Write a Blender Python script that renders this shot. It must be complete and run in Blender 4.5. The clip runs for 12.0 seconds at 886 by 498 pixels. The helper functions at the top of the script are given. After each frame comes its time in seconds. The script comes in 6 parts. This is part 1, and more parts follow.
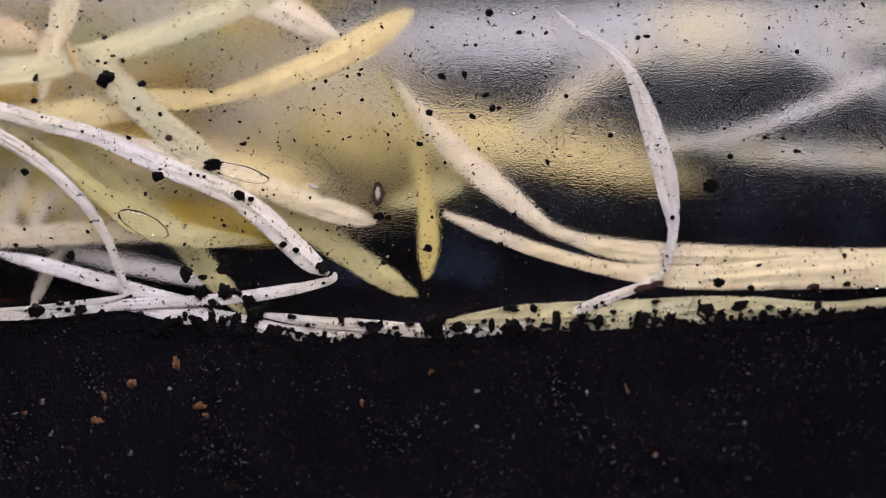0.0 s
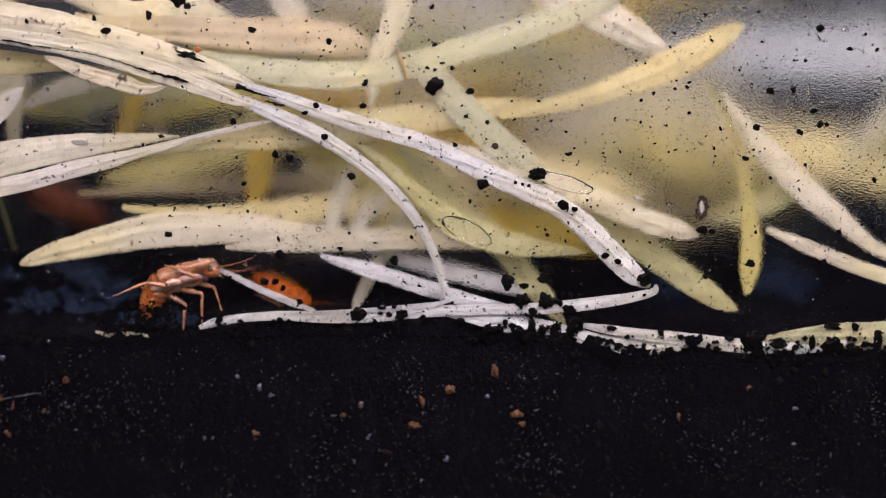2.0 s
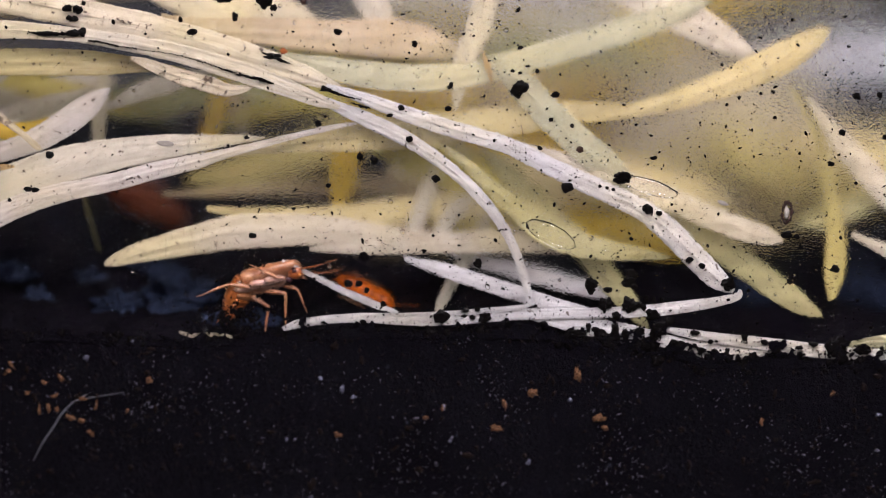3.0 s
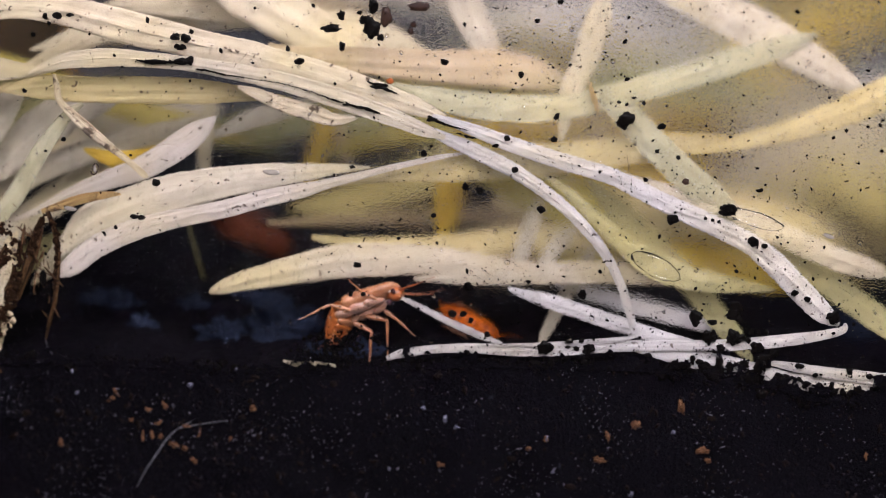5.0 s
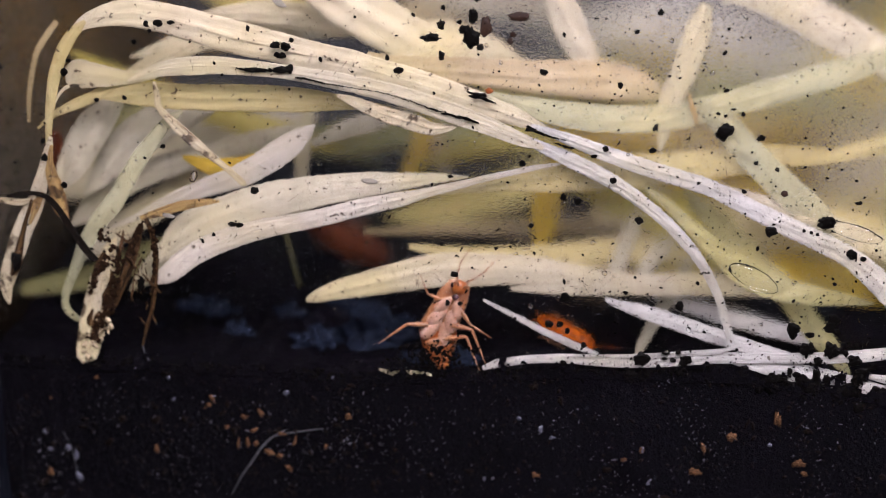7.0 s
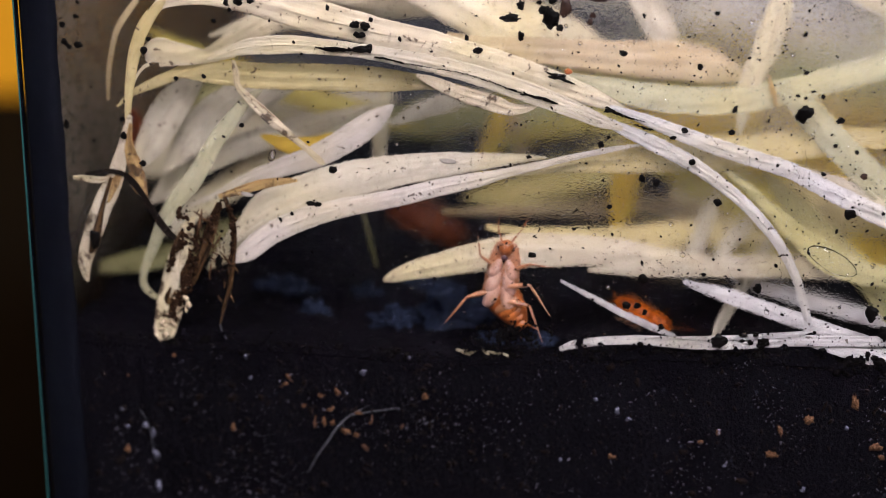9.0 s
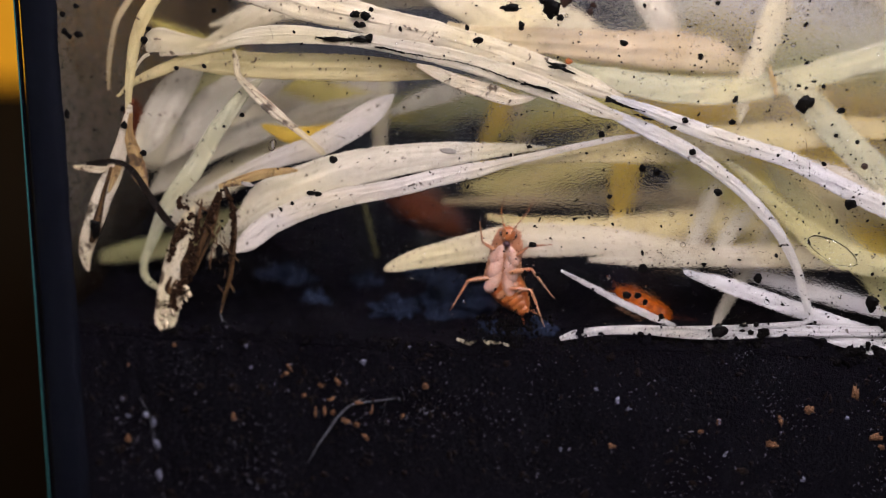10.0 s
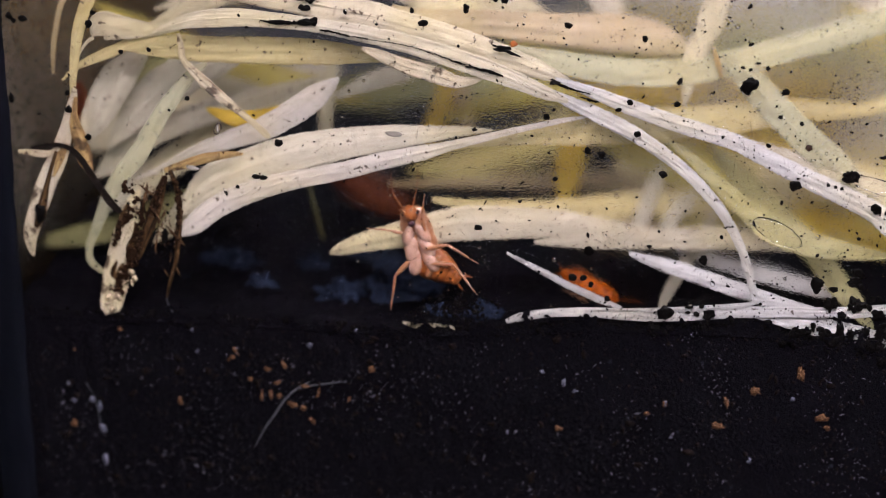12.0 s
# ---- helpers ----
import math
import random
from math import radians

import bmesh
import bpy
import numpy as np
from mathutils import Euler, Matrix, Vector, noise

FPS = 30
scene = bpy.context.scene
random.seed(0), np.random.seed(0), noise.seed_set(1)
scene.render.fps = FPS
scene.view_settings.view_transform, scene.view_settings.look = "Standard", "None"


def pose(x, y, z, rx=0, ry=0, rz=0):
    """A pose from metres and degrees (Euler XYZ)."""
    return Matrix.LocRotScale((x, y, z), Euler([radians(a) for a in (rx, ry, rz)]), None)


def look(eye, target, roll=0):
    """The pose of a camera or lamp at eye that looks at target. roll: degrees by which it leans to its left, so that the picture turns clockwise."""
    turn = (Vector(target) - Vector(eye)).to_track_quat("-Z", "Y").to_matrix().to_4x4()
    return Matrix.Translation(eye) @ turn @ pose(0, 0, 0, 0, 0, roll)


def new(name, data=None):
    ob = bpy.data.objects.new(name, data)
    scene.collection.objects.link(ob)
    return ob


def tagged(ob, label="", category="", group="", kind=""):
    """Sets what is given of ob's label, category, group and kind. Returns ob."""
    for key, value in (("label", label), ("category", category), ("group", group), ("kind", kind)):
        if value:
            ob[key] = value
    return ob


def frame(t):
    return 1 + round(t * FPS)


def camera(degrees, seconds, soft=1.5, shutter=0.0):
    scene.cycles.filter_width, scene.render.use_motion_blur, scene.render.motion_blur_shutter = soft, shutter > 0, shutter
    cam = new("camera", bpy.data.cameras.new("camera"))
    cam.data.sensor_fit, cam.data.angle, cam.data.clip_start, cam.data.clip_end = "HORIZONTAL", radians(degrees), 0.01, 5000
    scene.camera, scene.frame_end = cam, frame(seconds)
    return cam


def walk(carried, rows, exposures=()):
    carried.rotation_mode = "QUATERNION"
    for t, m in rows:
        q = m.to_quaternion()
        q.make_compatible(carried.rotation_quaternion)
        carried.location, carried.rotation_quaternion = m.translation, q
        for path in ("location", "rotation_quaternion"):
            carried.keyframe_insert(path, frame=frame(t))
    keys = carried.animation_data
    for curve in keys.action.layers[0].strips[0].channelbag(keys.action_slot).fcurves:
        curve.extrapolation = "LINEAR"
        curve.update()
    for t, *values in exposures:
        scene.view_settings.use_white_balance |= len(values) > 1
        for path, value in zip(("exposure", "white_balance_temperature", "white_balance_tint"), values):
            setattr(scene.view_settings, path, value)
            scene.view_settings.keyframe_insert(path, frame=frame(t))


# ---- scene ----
cam = camera(16.37, 12.0, soft=0.95)
cam.data.dof.use_dof = True
cam.data.dof.focus_distance = 0.518
cam.data.dof.aperture_fstop = 8.0
# t, eye x y z in metres, then turn to the left, tilt and roll in degrees: a slow pan on a tripod
PATH = [
    (0, 0.00563, -0.50016, 0.22581, -3.225, -17.083, -2.212),
    (0.5, 0.00305, -0.50005, 0.22581, -1.746, -17.216, -2.137),
    (1, 0.00025, -0.5, 0.22581, -0.144, -17.09, -2.153),
    (1.5, -0.00185, -0.50002, 0.22581, 1.058, -16.723, -2.126),
    (2, -0.00345, -0.50006, 0.22581, 1.977, -16.654, -2.097),
    (2.5, -0.00459, -0.50011, 0.22581, 2.633, -16.586, -2.091),
    (3, -0.00581, -0.50017, 0.22581, 3.33, -16.543, -2.067),
    (5, -0.00872, -0.50038, 0.22581, 5, -15.907, -2.036),
    (5.5, -0.00918, -0.50042, 0.22581, 5.267, -15.787, -2.011),
    (6, -0.0098, -0.50048, 0.22581, 5.625, -15.739, -1.993),
    (6.5, -0.01051, -0.50055, 0.22581, 6.032, -15.71, -1.966),
    (7, -0.01143, -0.50066, 0.22581, 6.563, -15.662, -1.952),
    (7.5, -0.01215, -0.50074, 0.22581, 6.978, -15.559, -1.938),
    (9.5, -0.01375, -0.50095, 0.22581, 7.905, -16.117, -1.899),
    (10, -0.01364, -0.50093, 0.22581, 7.839, -16.169, -1.896),
    (10.5, -0.01338, -0.5009, 0.22581, 7.692, -16.221, -1.897),
    (11, -0.01304, -0.50085, 0.22581, 7.494, -16.292, -1.876),
    (11.5, -0.01265, -0.5008, 0.22581, 7.266, -16.361, -1.918),
    (12, -0.01214, -0.50074, 0.22581, 6.971, -16.519, -1.868),
]
walk(cam, [(t, pose(x, y, z, 90 + tilt, 0, turn) @ pose(0, 0, 0, 0, 0, roll)) for t, x, y, z, turn, tilt, roll in PATH],
     exposures=[(0.0, 0.0), (12.0, 0.0)])

# ---- light: a lamp panel over the open tank and a dim room ----
world = bpy.data.worlds.new("room")
scene.world = world
world.use_nodes = True
world.node_tree.nodes["Background"].inputs["Color"].default_value = (0.75, 0.8, 1.0, 1)
world.node_tree.nodes["Background"].inputs["Strength"].default_value = 0.02


def area_lamp(name, eye, target, sx, sy, watts, colour):
    data = bpy.data.lights.new(name, "AREA")
    data.shape, data.size, data.size_y, data.energy, data.color = "RECTANGLE", sx, sy, watts, colour
    ob = new(name, data)
    ob.matrix_world = look(eye, target)
    return ob


area_lamp("tank_lamp", (0.03, -0.30, 0.40), (-0.02, 0.0, 0.09), 0.40, 0.16, 2.95, (1.0, 0.912, 1.03))


def spot_lamp(name, eye, target, watts, colour, cone):
    data = bpy.data.lights.new(name, "SPOT")
    data.energy, data.color, data.spot_size, data.spot_blend, data.shadow_soft_size = watts, colour, radians(cone), 0.4, 0.05
    ob = new(name, data)
    ob.matrix_world = look(eye, target)
    return ob


# unseen narrow spot, added only to brighten the orange board
spot_lamp("desk_lamp", (-0.75, 0.0, 1.0), (-0.46, 0.46, 0.14), 58.0, (1.0, 0.93, 0.82), 36)

MM = 0.001
rng = np.random.default_rng(7)


# ---- materials ----
def nodes_of(name):
    mat = bpy.data.materials.new(name)
    mat.use_nodes = True
    nt = mat.node_tree
    return mat, nt, nt.nodes["Principled BSDF"], nt.nodes["Material Output"]


def node(nt, kind, **kw):
    n = nt.nodes.new(kind)
    for k, v in kw.items():
        n.inputs[k.replace("_", " ")].default_value = v
    return n


def ramp(nt, fac, *stops):
    n = nt.nodes.new("ShaderNodeValToRGB")
    el = n.color_ramp.elements
    while len(el) < len(stops):
        el.new(0.5)
    for e, (p, c) in zip(el, stops):
        e.position, e.color = p, (*c, 1) if len(c) == 3 else c
    nt.links.new(fac, n.inputs["Fac"])
    return n.outputs["Color"]


def noise_of(nt, vec, scale, detail=3.0, rough=0.55):
    n = node(nt, "ShaderNodeTexNoise", Scale=scale, Detail=detail, Roughness=rough)
    nt.links.new(vec, n.inputs["Vector"])
    return n.outputs["Fac"]


def mixed(nt, fac, a, b, blend="MIX"):
    n = nt.nodes.new("ShaderNodeMix")
    n.data_type, n.blend_type = "RGBA", blend
    for s, v in ((n.inputs[0], fac), (n.inputs[6], a), (n.inputs[7], b)):
        if isinstance(v, (int, float)):
            s.default_value = v
        elif isinstance(v, tuple):
            s.default_value = (*v, 1)
        else:
            nt.links.new(v, s)
    return n.outputs[2]


def bumped(nt, height, bsdf, distance, strength=0.5):
    n = node(nt, "ShaderNodeBump", Strength=strength, Distance=distance)
    nt.links.new(height, n.inputs["Height"])
    nt.links.new(n.outputs["Normal"], bsdf.inputs["Normal"])


GREY = lambda v: (v, v, v)


def blade_material(name, colour, dark, stain, see=0.24, clear=0.15, streak=0.0, lines=0.35, spec=0.4, stain_colour=(0.07, 0.04, 0.022)):
    """Dry grass: long veins, blotches, dark flecks along the veins, stains, light that comes through."""
    mat, nt, bsdf, out = nodes_of(name)
    tc = nt.nodes.new("ShaderNodeTexCoord")

    def stretched(sx, sy):
        mp = nt.nodes.new("ShaderNodeMapping")
        mp.inputs["Scale"].default_value = (sx, sy, 1.0)
        nt.links.new(tc.outputs["UV"], mp.inputs["Vector"])
        return mp.outputs["Vector"]

    broad = noise_of(nt, stretched(9.0, 0.35), 1.0, 3.0, 0.6)
    veins = noise_of(nt, stretched(46.0, 0.9), 1.0, 3.0, 0.65)
    dashes = noise_of(nt, stretched(26.0, 7.0), 1.0, 2.0, 0.5)
    blotch = noise_of(nt, tc.outputs["Object"], 110.0, 4.0, 0.6)
    spots = noise_of(nt, tc.outputs["Object"], 1100.0, 2.0, 0.5)
    patch = noise_of(nt, tc.outputs["Object"], 260.0, 5.0, 0.65)
    base = mixed(nt, ramp(nt, blotch, (0.3, GREY(0)), (0.72, GREY(1))), colour, dark)
    base = mixed(nt, ramp(nt, broad, (0.36, GREY(0.6)), (0.60, GREY(0.0))), base, tuple(c * 0.86 for c in dark))
    base = mixed(nt, ramp(nt, veins, (0.34, GREY(lines)), (0.56, GREY(0.0))), base, tuple(c * 0.62 for c in dark))
    drift = noise_of(nt, tc.outputs["Object"], 42.0, 2.0, 0.5)
    mottle = noise_of(nt, tc.outputs["Object"], 480.0, 5.0, 0.7)
    base = mixed(nt, ramp(nt, mottle, (0.52, GREY(0.0)), (0.72, GREY(0.5))), base, tuple(c * 0.45 for c in dark))
    base = mixed(nt, ramp(nt, drift, (0.42, GREY(0.0)), (0.68, GREY(0.42 if colour[2] > 0.7 else 0.65))), base, (0.74, 0.62, 0.30) if colour[2] > 0.3 else tuple(min(1.0, c * 1.25) for c in colour))
    sep = nt.nodes.new("ShaderNodeSeparateXYZ")
    nt.links.new(tc.outputs["UV"], sep.inputs["Vector"])
    # shading across the blade put into the colour: middle lighter, edges darker
    base = mixed(nt, ramp(nt, sep.outputs["X"], (0.0, GREY(0.55)), (0.16, GREY(0.1)), (0.5, GREY(0.0)), (0.86, GREY(0.1)), (1.0, GREY(0.55))), base, tuple(c * 0.8 for c in dark))
    info = nt.nodes.new("ShaderNodeObjectInfo")
    hsv = nt.nodes.new("ShaderNodeHueSaturation")
    nt.links.new(base, hsv.inputs["Color"])
    rnd = nt.nodes.new("ShaderNodeMapRange")
    rnd.inputs["To Min"].default_value, rnd.inputs["To Max"].default_value = 0.86, 1.08
    nt.links.new(info.outputs["Random"], rnd.inputs["Value"])
    nt.links.new(rnd.outputs["Result"], hsv.inputs["Value"])
    base = mixed(nt, ramp(nt, dashes, (0.67, GREY(0)), (0.74, GREY(0.6))), hsv.outputs["Color"], tuple(c * 0.3 for c in dark))
    nicks = noise_of(nt, stretched(70.0, 20.0), 1.0, 2.0, 0.6)
    base = mixed(nt, ramp(nt, nicks, (0.63, GREY(0)), (0.70, GREY(0.7))), base, tuple(c * 0.22 for c in dark))
    fibres = noise_of(nt, stretched(130.0, 2.2), 1.0, 2.0, 0.6)
    base = mixed(nt, ramp(nt, fibres, (0.36, GREY(0.45)), (0.5, GREY(0.0))), base, tuple(c * 0.66 for c in dark))
    base = mixed(nt, ramp(nt, spots, (0.66, GREY(0)), (0.71, GREY(0.85))), base, stain_colour)
    base = mixed(nt, ramp(nt, patch, (0.72 - stain, GREY(0)), (0.79 - stain, GREY(0.92))), base, stain_colour)
    if streak:
        run = noise_of(nt, stretched(4.0, 0.9), 1.0, 5.0, 0.7)
        base = mixed(nt, ramp(nt, run, (0.64 - streak, GREY(0)), (0.70 - streak, GREY(0.95))), base, (0.05, 0.026, 0.013))
        base = mixed(nt, ramp(nt, run, (0.56 - streak, GREY(0)), (0.66 - streak, GREY(0.6))), base, (0.22, 0.12, 0.05))
    nt.links.new(base, bsdf.inputs["Base Color"])
    nt.links.new(ramp(nt, blotch, (0.35, GREY(0.30)), (0.65, GREY(0.6))), bsdf.inputs["Roughness"])
    bsdf.inputs["Specular IOR Level"].default_value = spec
    add = nt.nodes.new("ShaderNodeMath")
    nt.links.new(veins, add.inputs[0])
    nt.links.new(broad, add.inputs[1])
    bumped(nt, add.outputs[0], bsdf, 0.0005, 0.8)
    tr = nt.nodes.new("ShaderNodeBsdfTranslucent")
    nt.links.new(base, tr.inputs["Color"])
    mx = nt.nodes.new("ShaderNodeMixShader")
    mx.inputs["Fac"].default_value = see
    nt.links.new(bsdf.outputs["BSDF"], mx.inputs[1])
    nt.links.new(tr.outputs["BSDF"], mx.inputs[2])
    thin = nt.nodes.new("ShaderNodeMixShader")
    thin.inputs["Fac"].default_value = clear
    nt.links.new(mx.outputs["Shader"], thin.inputs[1])
    nt.links.new(nt.nodes.new("ShaderNodeBsdfTransparent").outputs[0], thin.inputs[2])
    nt.links.new(thin.outputs["Shader"], out.inputs["Surface"])
    return mat


TONES = {
    "white": blade_material("white_blade", (0.83, 0.77, 0.66), (0.71, 0.61, 0.45), 0.0, see=0.3, clear=0.06, lines=0.26),
    "lilac": blade_material("lilac_white_blade", (0.81, 0.745, 0.675), (0.68, 0.59, 0.49), 0.0, see=0.3, clear=0.08, lines=0.2),
    "snow": blade_material("snow_white_blade", (0.82, 0.79, 0.785), (0.67, 0.625, 0.60), 0.0, see=0.3, clear=0.05, lines=0.2),
    "cream": blade_material("cream_blade", (0.80, 0.715, 0.57), (0.68, 0.57, 0.40), 0.0, clear=0.2),
    "pale": blade_material("pale_green_blade", (0.78, 0.75, 0.53), (0.67, 0.63, 0.40), 0.0, clear=0.54),
    "straw": blade_material("straw_blade", (0.80, 0.68, 0.40), (0.68, 0.53, 0.22), 0.0, clear=0.2),
    "yellow": blade_material("yellow_blade", (0.79, 0.665, 0.28), (0.67, 0.52, 0.15), 0.0, clear=0.2),
    "green": blade_material("yellow_green_blade", (0.77, 0.71, 0.41), (0.65, 0.57, 0.25), 0.0, clear=0.48),
    "ochre": blade_material("ochre_blade", (0.82, 0.58, 0.08), (0.66, 0.43, 0.05), 0.0, see=0.35),
    "gold": blade_material("gold_blade", (0.78, 0.66, 0.20), (0.62, 0.48, 0.10), 0.0, see=0.35, clear=0.25),
    "tan": blade_material("tan_blade", (0.60, 0.47, 0.27), (0.48, 0.35, 0.17), 0.0),
    # dark olive for blades deep behind: the heap's shade is painted in
    "olive": blade_material("shaded_olive_blade", (0.36, 0.33, 0.14), (0.26, 0.24, 0.10), 0.0),
    "pink": blade_material("pinkish_blade", (0.77, 0.62, 0.44), (0.66, 0.49, 0.27), 0.0, clear=0.28),
    # pale blades that lie in shadow: the shade is put into this colour
    "shade": blade_material("shaded_white_blade", (0.77, 0.70, 0.57), (0.64, 0.56, 0.42), 0.0, clear=0.2),
    # darker copy of the shaded tone: far blades have their dimness in the colour
    "dim": blade_material("dimmed_grey_blade", (0.58, 0.57, 0.58), (0.48, 0.47, 0.47), 0.0, clear=0.2),
    "rot": blade_material("stained_blade", (0.76, 0.67, 0.53), (0.60, 0.46, 0.30), 0.18, clear=0.0, streak=0.035, stain_colour=(0.035, 0.017, 0.008)),
    "rotbase": blade_material("cream_stalk_with_brown_rot", (0.80, 0.72, 0.58), (0.64, 0.51, 0.34), 0.17, clear=0.0, streak=0.0, stain_colour=(0.05, 0.024, 0.01)),
    "rotyellow": blade_material("stained_yellow_blade", (0.62, 0.44, 0.18), (0.40, 0.22, 0.07), 0.20, clear=0.0, streak=0.10, stain_colour=(0.04, 0.018, 0.008)),
    "brown": blade_material("brown_rotten_blade", (0.042, 0.019, 0.008), (0.016, 0.008, 0.004), 0.20, clear=0.0, streak=0.10, lines=0.8, spec=0.08, stain_colour=(0.012, 0.006, 0.004)),
    "darkwood": blade_material("dark_twig", (0.016, 0.010, 0.007), (0.006, 0.004, 0.003), 0.1, 0.02, 0.0, spec=0.05),
}


def soil_material():
    mat, nt, bsdf, out = nodes_of("black_soil")
    tc = nt.nodes.new("ShaderNodeTexCoord")
    big = noise_of(nt, tc.outputs["Object"], 90.0, 5.0, 0.6)
    fine = noise_of(nt, tc.outputs["Object"], 1500.0, 4.0, 0.7)
    fleck = noise_of(nt, tc.outputs["Object"], 700.0, 2.0, 0.5)
    base = mixed(nt, big, (0.0012, 0.001, 0.0016), (0.0034, 0.0027, 0.0048))
    base = mixed(nt, ramp(nt, fleck, (0.70, GREY(0)), (0.78, GREY(0.7))), base, (0.02, 0.022, 0.03))
    nt.links.new(base, bsdf.inputs["Base Color"])
    bsdf.inputs["Roughness"].default_value = 0.8
    bsdf.inputs["Specular IOR Level"].default_value = 0.03
    bumped(nt, fine, bsdf, 0.0006, 0.9)
    return mat


def crumb_material():
    mat, nt, bsdf, out = nodes_of("soil_crumb")
    tc = nt.nodes.new("ShaderNodeTexCoord")
    n = noise_of(nt, tc.outputs["Object"], 1400.0, 4.0, 0.65)
    base = ramp(nt, n, (0.35, (0.0014, 0.0011, 0.0012)), (0.66, (0.0035, 0.0025, 0.0024)), (0.82, (0.03, 0.014, 0.008)))
    nt.links.new(base, bsdf.inputs["Base Color"])
    bsdf.inputs["Roughness"].default_value = 0.6
    bsdf.inputs["Specular IOR Level"].default_value = 0.03
    bumped(nt, n, bsdf, 0.0003, 0.8)
    return mat


def plain(name, colour, rough=0.5, spec=0.4, scale=300.0, vary=0.25, bump=0.0002, metal=0.0):
    mat, nt, bsdf, out = nodes_of(name)
    tc = nt.nodes.new("ShaderNodeTexCoord")
    n = noise_of(nt, tc.outputs["Object"], scale, 4.0, 0.6)
    base = mixed(nt, n, tuple(c * (1 - vary) for c in colour), tuple(min(1.0, c * (1 + vary)) for c in colour))
    nt.links.new(base, bsdf.inputs["Base Color"])
    bsdf.inputs["Roughness"].default_value = rough
    bsdf.inputs["Specular IOR Level"].default_value = spec
    bsdf.inputs["Metallic"].default_value = metal
    bumped(nt, n, bsdf, bump, 0.5)
    return mat


def skin_material(name, colour, dark, see=0.35, spec=0.3):
    """Insect cuticle: thin, waxy, light comes through a little."""
    mat, nt, bsdf, out = nodes_of(name)
    tc = nt.nodes.new("ShaderNodeTexCoord")
    n = noise_of(nt, tc.outputs["Object"], 700.0, 3.0, 0.6)
    base = mixed(nt, ramp(nt, n, (0.35, GREY(0)), (0.7, GREY(1))), colour, dark)
    nt.links.new(base, bsdf.inputs["Base Color"])
    bsdf.inputs["Roughness"].default_value = 0.33
    bsdf.inputs["Specular IOR Level"].default_value = spec
    bsdf.inputs["Subsurface Weight"].default_value = see
    bsdf.inputs["Subsurface Radius"].default_value = (0.0012, 0.0006, 0.0003)
    bsdf.inputs["Subsurface Scale"].default_value = 1.0
    bumped(nt, n, bsdf, 0.0001, 0.4)
    return mat


def glass_material(name, tint, ior=1.5):
    mat, nt, bsdf, out = nodes_of(name)
    bsdf.inputs["Base Color"].default_value = (*tint, 1)
    bsdf.inputs["Roughness"].default_value = 0.0
    bsdf.inputs["IOR"].default_value = ior
    bsdf.inputs["Transmission Weight"].default_value = 1.0
    return mat


